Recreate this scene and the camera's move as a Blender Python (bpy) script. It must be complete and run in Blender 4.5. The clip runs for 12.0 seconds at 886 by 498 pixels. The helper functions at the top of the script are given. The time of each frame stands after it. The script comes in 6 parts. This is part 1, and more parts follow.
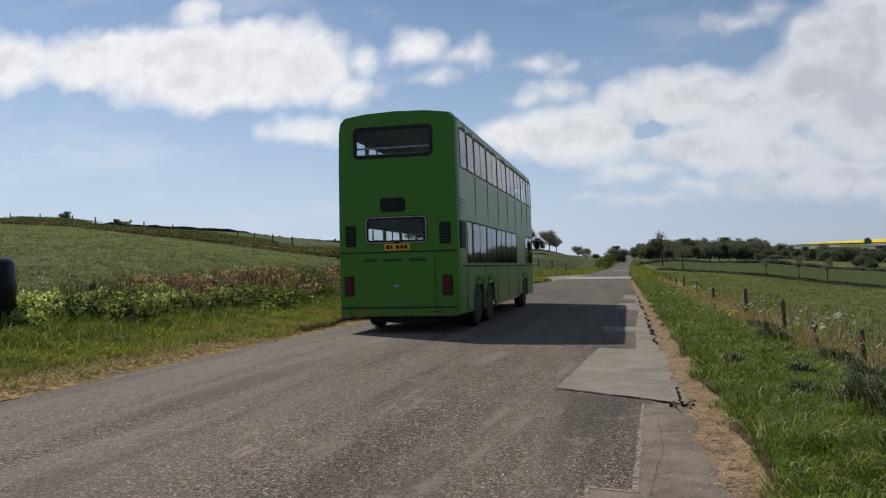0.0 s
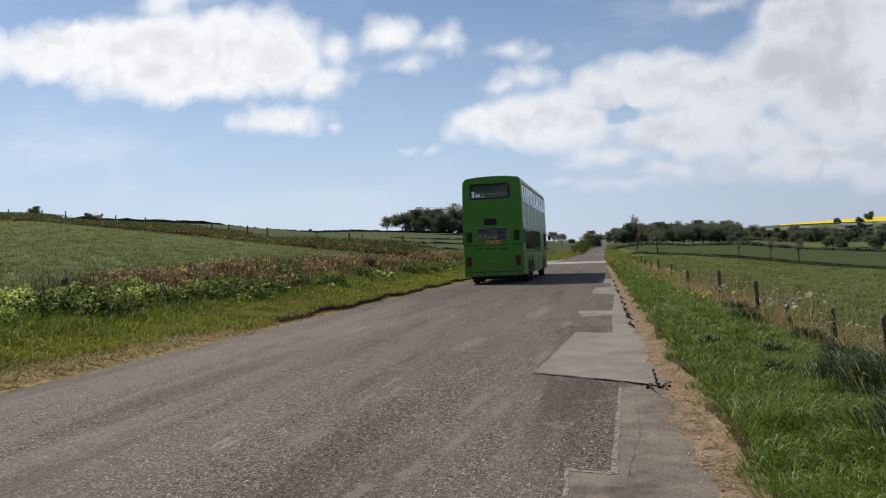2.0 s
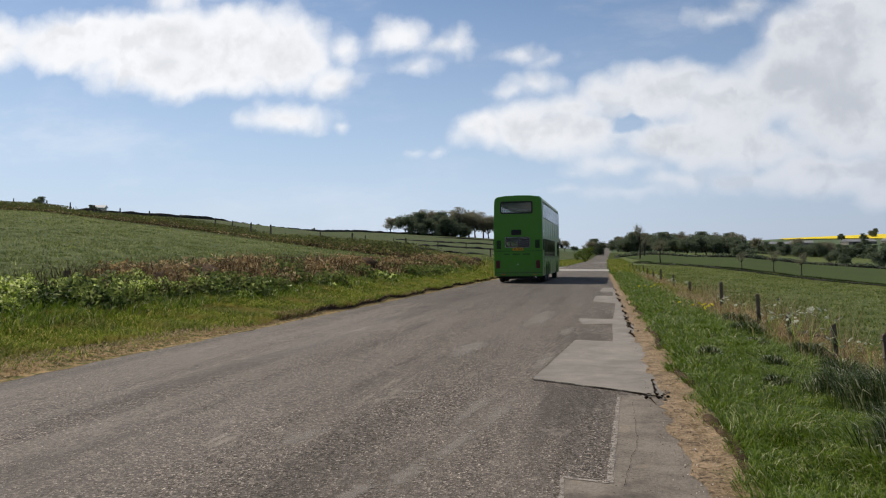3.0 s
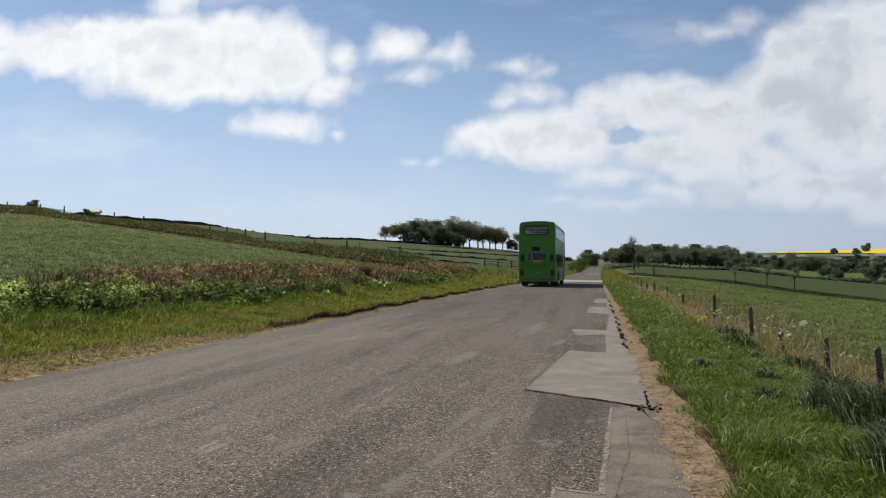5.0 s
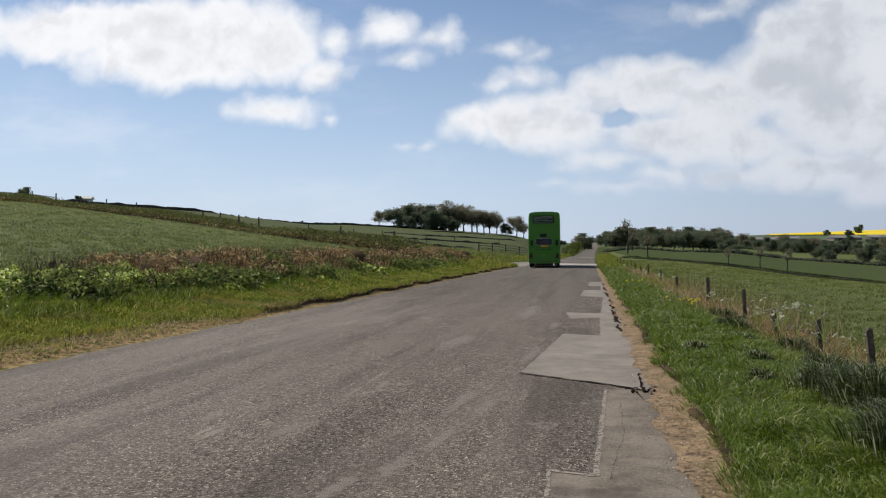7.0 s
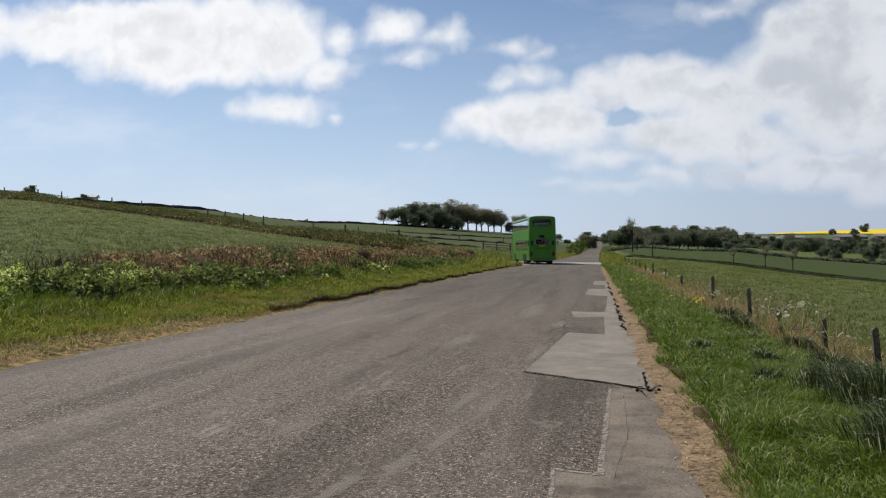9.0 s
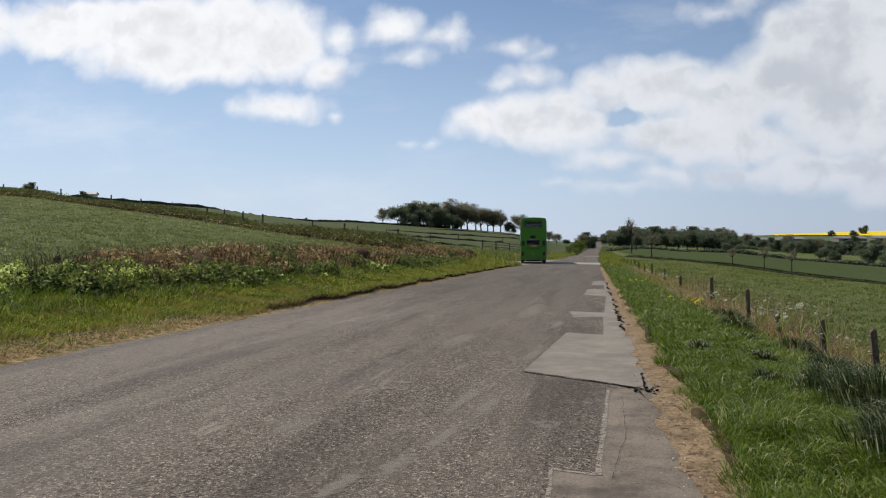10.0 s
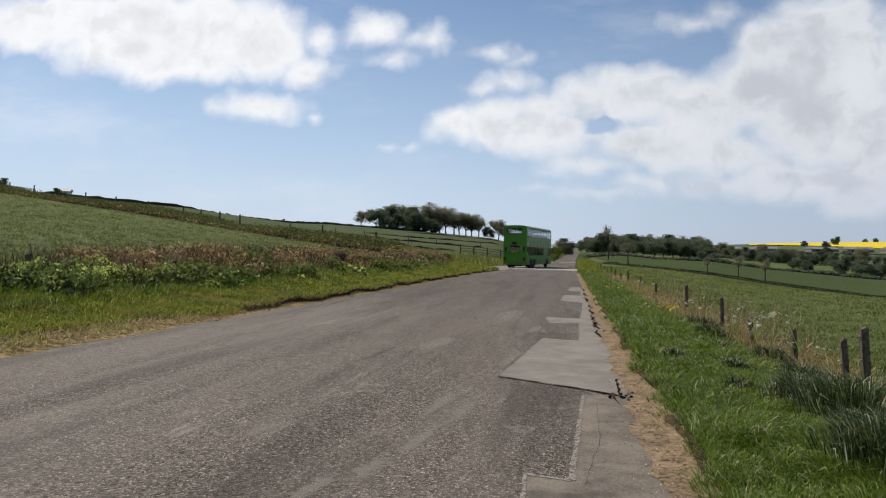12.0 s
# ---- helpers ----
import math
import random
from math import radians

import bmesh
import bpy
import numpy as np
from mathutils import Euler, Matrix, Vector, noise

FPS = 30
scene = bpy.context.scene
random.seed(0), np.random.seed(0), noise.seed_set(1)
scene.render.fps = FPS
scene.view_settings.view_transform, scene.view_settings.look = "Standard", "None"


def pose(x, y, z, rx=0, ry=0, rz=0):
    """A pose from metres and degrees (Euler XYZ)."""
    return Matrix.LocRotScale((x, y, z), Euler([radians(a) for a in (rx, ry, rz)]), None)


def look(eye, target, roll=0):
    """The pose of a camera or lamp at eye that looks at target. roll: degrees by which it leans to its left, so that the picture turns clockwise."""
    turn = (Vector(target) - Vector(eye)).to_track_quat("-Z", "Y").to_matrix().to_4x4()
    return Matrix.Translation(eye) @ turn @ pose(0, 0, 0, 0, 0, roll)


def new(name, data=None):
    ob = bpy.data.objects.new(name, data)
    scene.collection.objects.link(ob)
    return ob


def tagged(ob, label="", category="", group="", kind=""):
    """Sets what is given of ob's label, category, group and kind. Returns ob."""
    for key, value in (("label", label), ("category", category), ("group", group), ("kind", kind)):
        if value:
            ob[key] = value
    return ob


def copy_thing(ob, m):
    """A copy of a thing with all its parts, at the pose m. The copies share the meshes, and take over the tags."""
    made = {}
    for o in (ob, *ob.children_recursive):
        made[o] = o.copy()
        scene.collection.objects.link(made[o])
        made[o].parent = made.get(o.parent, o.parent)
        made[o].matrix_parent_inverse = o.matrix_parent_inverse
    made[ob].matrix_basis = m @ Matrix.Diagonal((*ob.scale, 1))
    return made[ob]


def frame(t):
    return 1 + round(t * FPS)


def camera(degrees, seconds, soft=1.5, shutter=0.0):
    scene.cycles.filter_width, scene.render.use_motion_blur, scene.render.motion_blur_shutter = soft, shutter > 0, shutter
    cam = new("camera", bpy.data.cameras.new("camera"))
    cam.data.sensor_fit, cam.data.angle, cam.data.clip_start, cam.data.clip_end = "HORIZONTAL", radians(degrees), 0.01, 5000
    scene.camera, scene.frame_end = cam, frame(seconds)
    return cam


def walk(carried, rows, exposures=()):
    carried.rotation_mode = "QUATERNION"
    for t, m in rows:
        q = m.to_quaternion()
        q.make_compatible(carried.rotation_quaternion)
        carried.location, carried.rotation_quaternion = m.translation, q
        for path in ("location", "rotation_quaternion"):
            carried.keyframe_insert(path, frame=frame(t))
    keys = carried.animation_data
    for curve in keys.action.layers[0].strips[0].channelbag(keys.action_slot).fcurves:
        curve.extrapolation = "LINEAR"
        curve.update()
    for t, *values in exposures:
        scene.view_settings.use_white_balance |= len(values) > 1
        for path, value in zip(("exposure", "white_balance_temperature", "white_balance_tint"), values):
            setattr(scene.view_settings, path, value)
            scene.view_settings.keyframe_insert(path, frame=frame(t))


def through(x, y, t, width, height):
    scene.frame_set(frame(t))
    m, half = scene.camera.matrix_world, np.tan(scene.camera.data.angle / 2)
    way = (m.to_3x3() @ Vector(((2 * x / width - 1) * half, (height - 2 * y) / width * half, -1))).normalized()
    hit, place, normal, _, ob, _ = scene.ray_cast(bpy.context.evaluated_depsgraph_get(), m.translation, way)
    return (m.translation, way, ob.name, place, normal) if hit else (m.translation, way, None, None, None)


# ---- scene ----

# The eye stands still on the road; only its turn changes.
EYE = (0.0, 0.0, 1.27)
TURNS = [
    (0, 91.46, 1.32, 12.00), (0.5, 91.13, 1.44, 10.20), (1, 91.02, 1.61, 9.78), (1.5, 90.86, 1.37, 8.44),
    (2, 90.49, 2.46, 10.26), (2.5, 90.65, 1.53, 10.50), (3, 90.73, 0.62, 10.44), (5, 91.40, -0.15, 10.01),
    (5.5, 90.83, 0.32, 10.01), (6, 90.53, 0.30, 9.75), (6.5, 90.68, 0.00, 9.30), (7, 90.24, 0.27, 9.58),
    (9, 90.14, 0.21, 9.91), (9.5, 90.11, 0.16, 9.95), (10, 90.09, -0.13, 9.85), (10.5, 90.22, -0.59, 9.20),
    (11, 90.36, -1.03, 8.76), (11.5, 90.40, -1.19, 8.50), (12, 90.40, -1.09, 8.20),
]
cam = camera(60.0, 12.0, 1.15)
walk(cam, [(t, pose(*EYE, rx, ry, rz)) for t, rx, ry, rz in TURNS],
     exposures=[(0.0, -0.12), (0.5, -0.42), (1.0, -0.02), (1.5, 0.0), (12.0, 0.0)])

# ---------------------------------------------------------------- sky and sun
SUN = Vector((-3.06, 2.1, 4.2)).normalized()
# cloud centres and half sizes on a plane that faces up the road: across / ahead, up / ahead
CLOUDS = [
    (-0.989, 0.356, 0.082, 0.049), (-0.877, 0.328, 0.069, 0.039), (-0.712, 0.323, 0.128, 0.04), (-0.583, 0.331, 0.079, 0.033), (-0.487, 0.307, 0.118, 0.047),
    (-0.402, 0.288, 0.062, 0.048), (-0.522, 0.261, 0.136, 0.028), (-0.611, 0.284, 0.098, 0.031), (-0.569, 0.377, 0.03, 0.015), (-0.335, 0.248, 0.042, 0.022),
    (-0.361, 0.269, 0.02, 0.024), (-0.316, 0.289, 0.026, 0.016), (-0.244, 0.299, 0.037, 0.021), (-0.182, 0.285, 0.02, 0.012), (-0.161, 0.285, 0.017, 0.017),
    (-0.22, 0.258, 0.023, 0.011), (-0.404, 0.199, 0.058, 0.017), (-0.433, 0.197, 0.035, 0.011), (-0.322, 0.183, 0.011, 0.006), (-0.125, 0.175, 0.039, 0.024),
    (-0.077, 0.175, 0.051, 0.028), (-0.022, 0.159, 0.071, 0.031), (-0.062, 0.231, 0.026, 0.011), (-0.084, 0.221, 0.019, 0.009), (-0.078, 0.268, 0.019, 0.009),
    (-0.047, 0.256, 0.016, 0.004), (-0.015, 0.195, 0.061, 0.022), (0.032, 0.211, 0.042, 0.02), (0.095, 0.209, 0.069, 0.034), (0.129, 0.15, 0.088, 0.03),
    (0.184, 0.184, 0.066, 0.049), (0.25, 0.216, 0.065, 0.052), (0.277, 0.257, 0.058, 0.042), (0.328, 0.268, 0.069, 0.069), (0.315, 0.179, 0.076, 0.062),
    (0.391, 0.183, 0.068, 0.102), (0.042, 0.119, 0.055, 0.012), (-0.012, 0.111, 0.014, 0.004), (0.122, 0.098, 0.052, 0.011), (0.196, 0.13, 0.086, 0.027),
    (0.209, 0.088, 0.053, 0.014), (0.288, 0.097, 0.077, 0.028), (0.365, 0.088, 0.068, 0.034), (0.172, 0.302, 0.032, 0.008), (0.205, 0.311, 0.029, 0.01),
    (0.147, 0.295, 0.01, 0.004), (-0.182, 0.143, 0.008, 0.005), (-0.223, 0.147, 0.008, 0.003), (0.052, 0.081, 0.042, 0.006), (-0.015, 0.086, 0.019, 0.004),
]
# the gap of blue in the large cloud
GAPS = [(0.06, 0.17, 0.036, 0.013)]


class Nodes:
    """A short way of writing node trees."""

    def __init__(self, tree):
        self.tree = tree
        tree.nodes.clear()

    def add(self, kind, inputs=None):
        n = self.tree.nodes.new(kind)
        for k, v in (inputs or {}).items():
            self.feed(n.inputs[k], v)
        return n

    def feed(self, socket, v):
        if isinstance(v, bpy.types.NodeSocket):
            self.tree.links.new(v, socket)
        else:
            socket.default_value = v

    def math(self, op, a, b=0.0, c=0.0):
        n = self.tree.nodes.new("ShaderNodeMath")
        n.operation = op
        for k, v in enumerate((a, b, c)):
            self.feed(n.inputs[k], v)
        return n.outputs[0]

    def vec(self, op, a, b=(0, 0, 0), out=0):
        n = self.add("ShaderNodeVectorMath")
        n.operation = op
        self.feed(n.inputs[0], a)
        self.feed(n.inputs[1], b)
        return n.outputs[out]

    def noise(self, vector, scale, detail=4.0, rough=0.55, distortion=0.0, out="Fac"):
        return self.add("ShaderNodeTexNoise", {"Vector": vector, "Scale": scale, "Detail": detail, "Roughness": rough, "Distortion": distortion}).outputs[out]

    def ramp(self, fac, stops):
        n = self.add("ShaderNodeValToRGB", {0: fac})
        el = n.color_ramp.elements
        while len(el) < len(stops):
            el.new(0.5)
        for e, (p, c) in zip(el, stops):
            e.position, e.color = p, (*c, 1)
        return n.outputs[0]

    def mix(self, fac, a, b, blend="MIX"):
        n = self.add("ShaderNodeMix")
        n.data_type, n.blend_type = "RGBA", blend
        for k, v in ((0, fac), (6, a), (7, b)):
            self.feed(n.inputs[k], (*v, 1) if isinstance(v, tuple) and len(v) == 3 else v)
        return n.outputs[2]

    def smooth(self, x, lo, hi):
        n = self.add("ShaderNodeMapRange")
        n.interpolation_type = "SMOOTHSTEP"
        if lo > hi:
            lo, hi, a, b = hi, lo, 1.0, 0.0
        else:
            a, b = 0.0, 1.0
        for k, v in enumerate((x, lo, hi, a, b)):
            self.feed(n.inputs[k], v)
        return n.outputs[0]


def make_world():
    w = bpy.data.worlds.new("sky")
    scene.world = w
    w.use_nodes = True
    n = Nodes(w.node_tree)
    air = n.add("ShaderNodeTexSky")
    air.sky_type, air.sun_disc = "NISHITA", False
    air.sun_elevation, air.sun_rotation = math.asin(SUN.z), math.atan2(SUN.x, SUN.y)
    air.air_density, air.dust_density, air.ozone_density = 1.0, 0.4, 4.0
    sky = air.outputs[0]
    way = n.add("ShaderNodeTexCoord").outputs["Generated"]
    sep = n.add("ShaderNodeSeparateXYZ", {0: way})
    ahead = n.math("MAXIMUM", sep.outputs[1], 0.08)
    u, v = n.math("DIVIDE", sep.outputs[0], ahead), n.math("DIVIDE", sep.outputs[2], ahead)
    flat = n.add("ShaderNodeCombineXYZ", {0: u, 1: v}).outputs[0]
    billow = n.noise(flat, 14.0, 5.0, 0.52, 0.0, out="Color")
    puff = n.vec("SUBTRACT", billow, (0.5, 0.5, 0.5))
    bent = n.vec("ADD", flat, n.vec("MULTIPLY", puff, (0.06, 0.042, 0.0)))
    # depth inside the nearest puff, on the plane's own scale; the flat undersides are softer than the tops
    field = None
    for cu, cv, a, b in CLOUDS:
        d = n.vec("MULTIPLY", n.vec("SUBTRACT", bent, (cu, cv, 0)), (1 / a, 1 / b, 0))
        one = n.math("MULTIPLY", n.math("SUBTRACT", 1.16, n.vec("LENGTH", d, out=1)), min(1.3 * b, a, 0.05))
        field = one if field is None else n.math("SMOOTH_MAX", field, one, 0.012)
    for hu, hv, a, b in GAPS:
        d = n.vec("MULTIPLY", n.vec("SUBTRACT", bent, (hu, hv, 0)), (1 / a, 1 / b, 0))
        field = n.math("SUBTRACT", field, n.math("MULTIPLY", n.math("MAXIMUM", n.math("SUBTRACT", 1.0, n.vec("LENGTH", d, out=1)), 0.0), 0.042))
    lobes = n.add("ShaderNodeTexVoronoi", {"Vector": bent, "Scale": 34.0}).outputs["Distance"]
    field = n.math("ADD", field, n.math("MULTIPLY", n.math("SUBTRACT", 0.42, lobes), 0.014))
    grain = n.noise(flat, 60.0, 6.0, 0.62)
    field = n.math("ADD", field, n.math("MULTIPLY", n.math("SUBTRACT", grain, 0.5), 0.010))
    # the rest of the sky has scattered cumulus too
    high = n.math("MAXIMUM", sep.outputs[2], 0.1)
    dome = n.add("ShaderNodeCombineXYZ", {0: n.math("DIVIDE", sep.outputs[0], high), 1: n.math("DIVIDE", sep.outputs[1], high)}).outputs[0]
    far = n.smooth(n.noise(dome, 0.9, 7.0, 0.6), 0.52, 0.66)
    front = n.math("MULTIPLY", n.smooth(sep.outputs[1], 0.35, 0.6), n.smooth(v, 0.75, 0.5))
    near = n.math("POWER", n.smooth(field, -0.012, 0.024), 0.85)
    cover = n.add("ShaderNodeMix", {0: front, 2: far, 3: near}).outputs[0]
    # thin veil low in the sky
    veil = n.math("MULTIPLY", n.smooth(n.noise(n.vec("MULTIPLY", flat, (1.0, 3.0, 1.0)), 3.2, 6.0, 0.6), 0.45, 0.8), 0.35)
    cover = n.math("MAXIMUM", cover, veil)
    # thick middles are greyer than the lit rims
    thick = n.smooth(field, 0.010, 0.042)
    shade = n.math("MULTIPLY", thick, n.smooth(n.noise(flat, 7.5, 5.0, 0.6), 0.36, 0.62))
    lit = n.mix(n.smooth(u, -0.35, 0.3), (10.8, 10.9, 11.2), (8.3, 8.6, 9.2))
    dim = n.mix(n.smooth(u, -0.35, 0.3), (8.6, 8.8, 9.2), (6.1, 6.5, 7.2))
    white = n.mix(shade, lit, dim)
    # billows catch the light from above
    tops = n.math("SUBTRACT", n.noise(bent, 13.0, 4.0, 0.5), n.noise(n.vec("ADD", bent, (-0.009, 0.018, 0.0)), 13.0, 4.0, 0.5))
    white = n.mix(n.math("MULTIPLY", n.smooth(tops, 0.0, 0.2), 0.8), white, lit)
    white = n.mix(n.math("MULTIPLY", n.smooth(tops, 0.0, -0.16), 0.65), white, dim)
    # pale haze towards the horizon
    haze = n.smooth(sep.outputs[2], 0.42, -0.02)
    sky = n.mix(n.math("MULTIPLY", haze, 0.6), sky, n.mix(n.smooth(u, -0.2, 0.4), (6.9, 8.2, 10.5), (5.5, 6.6, 8.7)))
    both = n.mix(cover, sky, white)
    both = n.mix(n.math("MULTIPLY", n.smooth(sep.outputs[2], 0.16, 0.0), 0.5), both, n.mix(n.smooth(u, -0.2, 0.4), (6.5, 7.7, 9.8), (4.75, 5.6, 7.3)))
    bg = n.add("ShaderNodeBackground", {"Color": both, "Strength": 0.088})
    n.tree.links.new(bg.outputs[0], n.add("ShaderNodeOutputWorld").inputs[0])


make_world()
sun_data = bpy.data.lights.new("sun", "SUN")
sun_data.energy, sun_data.angle, sun_data.color = 5.0, radians(0.53), (1.0, 0.93, 0.82)
sun = new("sun", sun_data)
sun.matrix_world = look(SUN * 60, (0, 0, 0))


# ---------------------------------------------------------------- materials
def material(name, build, rough=0.8, metal=0.0, bump=0.0, bump_scale=60.0, spec=0.15, depth=0.02):
    """build(n, position) gives a colour, or (colour, height)."""
    m = bpy.data.materials.new(name)
    m.use_nodes = True
    n = Nodes(m.node_tree)
    place = n.add("ShaderNodeTexCoord").outputs["Object"]
    got = build(n, place)
    colour, height = got if isinstance(got, tuple) and len(got) == 2 else (got, None)
    b = n.add("ShaderNodeBsdfPrincipled", {"Roughness": rough, "Metallic": metal, "Specular IOR Level": spec})
    if isinstance(colour, tuple):
        b.inputs["Base Color"].default_value = (*colour, 1)
    else:
        n.tree.links.new(colour, b.inputs["Base Color"])
    if bump:
        if height is None:
            height = n.noise(place, bump_scale, 5.0, 0.6)
        n.tree.links.new(n.add("ShaderNodeBump", {"Strength": bump, "Distance": depth, "Height": height}).outputs[0], b.inputs["Normal"])
    n.tree.links.new(b.outputs[0], n.add("ShaderNodeOutputMaterial").inputs[0])
    return m


def mottled(dark, light, fine, coarse=0.6, extra=None):
    def build(n, p):
        a = n.noise(p, fine, 5.0, 0.65)
        c = n.noise(p, coarse, 4.0, 0.6)
        fac = n.math("ADD", n.math("MULTIPLY", n.smooth(a, 0.3, 0.7), 0.55), n.math("MULTIPLY", n.smooth(c, 0.35, 0.65), 0.45))
        col = n.mix(fac, dark, light)
        if extra:
            colour, scale, lo, hi = extra
            col = n.mix(n.smooth(n.noise(p, scale, 5.0, 0.6), lo, hi), col, colour)
        return col
    return build


def islands(stops, patch=None):
    """A colour for each loose piece by chance, with drifts of another colour over the ground."""
    def build(n, p):
        col = n.ramp(n.add("ShaderNodeNewGeometry").outputs["Random Per Island"], stops)
        if patch:
            colour, scale, lo, hi = patch
            col = n.mix(n.smooth(n.noise(p, scale, 3.0, 0.55), lo, hi), col, colour)
        return col
    return build


def asphalt(n, p):
    chips = n.add("ShaderNodeTexVoronoi", {"Vector": p, "Scale": 88.0}).outputs
    stone = n.ramp(chips["Color"], [(0.0, (0.0106, 0.008383, 0.00648)), (0.35, (0.05, 0.0405, 0.0325)), (0.7, (0.158, 0.131, 0.107)), (0.88, (0.42, 0.352, 0.286)), (1.0, (0.77, 0.6565, 0.52))])
    patchy = n.smooth(n.noise(p, 14.0, 6.0, 0.75), 0.42, 0.6)
    col = n.mix(n.math("MULTIPLY", patchy, 0.42), stone, (0.2, 0.17, 0.143))
    pits = n.smooth(n.noise(p, 32.0, 5.0, 0.7), 0.52, 0.6)
    col = n.mix(n.math("MULTIPLY", pits, 0.8), col, (0.01696, 0.01394, 0.0108))
    # wheel tracks and old repairs run with the road
    lean = n.add("ShaderNodeCombineXYZ", {0: n.math("MULTIPLY", n.add("ShaderNodeSeparateXYZ", {0: p}).outputs[1], 0.025)}).outputs[0]
    along = n.vec("MULTIPLY", n.vec("SUBTRACT", p, lean), (1.0, 0.07, 1.0))
    track = n.smooth(n.noise(along, 1.6, 6.0, 0.62), 0.4, 0.62)
    col = n.mix(n.math("MULTIPLY", track, 0.30), col, (0.19, 0.160, 0.134))
    dark = n.smooth(n.noise(n.vec("ADD", along, (7.3, 2.1, 0.0)), 1.2, 6.0, 0.66), 0.48, 0.64)
    col = n.mix(n.math("MULTIPLY", dark, 0.46), col, (0.038, 0.0305, 0.025))
    scuff = n.smooth(n.noise(n.vec("MULTIPLY", p, (1.0, 0.5, 1.0)), 2.4, 8.0, 0.74), 0.56, 0.66)
    col = n.mix(n.math("MULTIPLY", scuff, 0.34), col, (0.285, 0.245, 0.206))
    # fretted pale lines where the surface has worn along the lane
    fret = n.math("MULTIPLY", n.smooth(n.noise(n.vec("ADD", n.vec("MULTIPLY", along, (1.0, 2.6, 1.0)), (3.1, 0.0, 0.0)), 3.4, 7.0, 0.72), 0.57, 0.64), n.smooth(n.noise(p, 0.5, 3.0, 0.5), 0.45, 0.6))
    col = n.mix(n.math("MULTIPLY", fret, 0.4), col, (0.34, 0.295, 0.25))
    lane = n.math("MULTIPLY", n.smooth(n.add("ShaderNodeSeparateXYZ", {0: p}).outputs[0], -1.6, -4.6), n.smooth(n.noise(along, 0.8, 5.0, 0.6), 0.3, 0.62))
    ahead = n.add("ShaderNodeSeparateXYZ", {0: p}).outputs[1]
    lane = n.math("MULTIPLY", lane, n.smooth(ahead, 26.0, 11.0))
    col = n.mix(n.math("MULTIPLY", lane, 0.3), col, (0.25, 0.222, 0.198))
    # a tighter, darker dressing farther up the road
    far = n.math("MULTIPLY", n.smooth(n.math("ADD", ahead, n.math("MULTIPLY", n.noise(p, 0.35, 4.0, 0.6), 12.0)), 20.0, 34.0), 0.34)
    col = n.mix(far, col, (0.07, 0.063, 0.058))
    return col, chips["Distance"]


def smooth_tar(n, p):
    a = n.noise(p, 1.3, 7.0, 0.7)
    col = n.mix(n.smooth(a, 0.3, 0.72), (0.15, 0.134, 0.114), (0.255, 0.228, 0.194))
    col = n.mix(n.math("MULTIPLY", n.smooth(n.noise(p, 70.0, 4.0, 0.65), 0.5, 0.7), 0.5), col, (0.085, 0.075, 0.064))
    stain = n.smooth(n.noise(n.vec("MULTIPLY", p, (0.7, 1.3, 1.0)), 2.3, 5.0, 0.6), 0.56, 0.72)
    return n.mix(n.math("MULTIPLY", stain, 0.35), col, (0.10, 0.088, 0.075))


def field_turf(dark, light, tuft, bare=None):
    def build(n, p):
        a = n.noise(p, 5.0, 7.0, 0.72)
        rows = n.noise(n.vec("MULTIPLY", p, (1.0, 2.6, 1.0)), 0.35, 5.0, 0.65)
        c = n.noise(p, 0.03, 4.0, 0.55)
        fac = n.math("ADD", n.math("MULTIPLY", n.smooth(a, 0.35, 0.65), 0.45), n.math("MULTIPLY", n.smooth(rows, 0.35, 0.65), 0.35))
        fac = n.math("ADD", fac, n.math("MULTIPLY", n.smooth(c, 0.35, 0.65), 0.2))
        col = n.mix(fac, dark, light)
        col = n.mix(n.math("MULTIPLY", n.smooth(n.noise(p, 2.6, 7.0, 0.75), 0.5, 0.62), 0.75), col, tuft)
        if bare:
            col = n.mix(n.math("MULTIPLY", n.smooth(n.noise(p, 0.11, 5.0, 0.6), 0.55, 0.72), 0.55), col, bare)
        relief = n.math("ADD", n.math("MULTIPLY", n.noise(p, 1.1, 3.0, 0.6), 1.0), n.math("MULTIPLY", a, 0.35))
        return col, relief
    return build


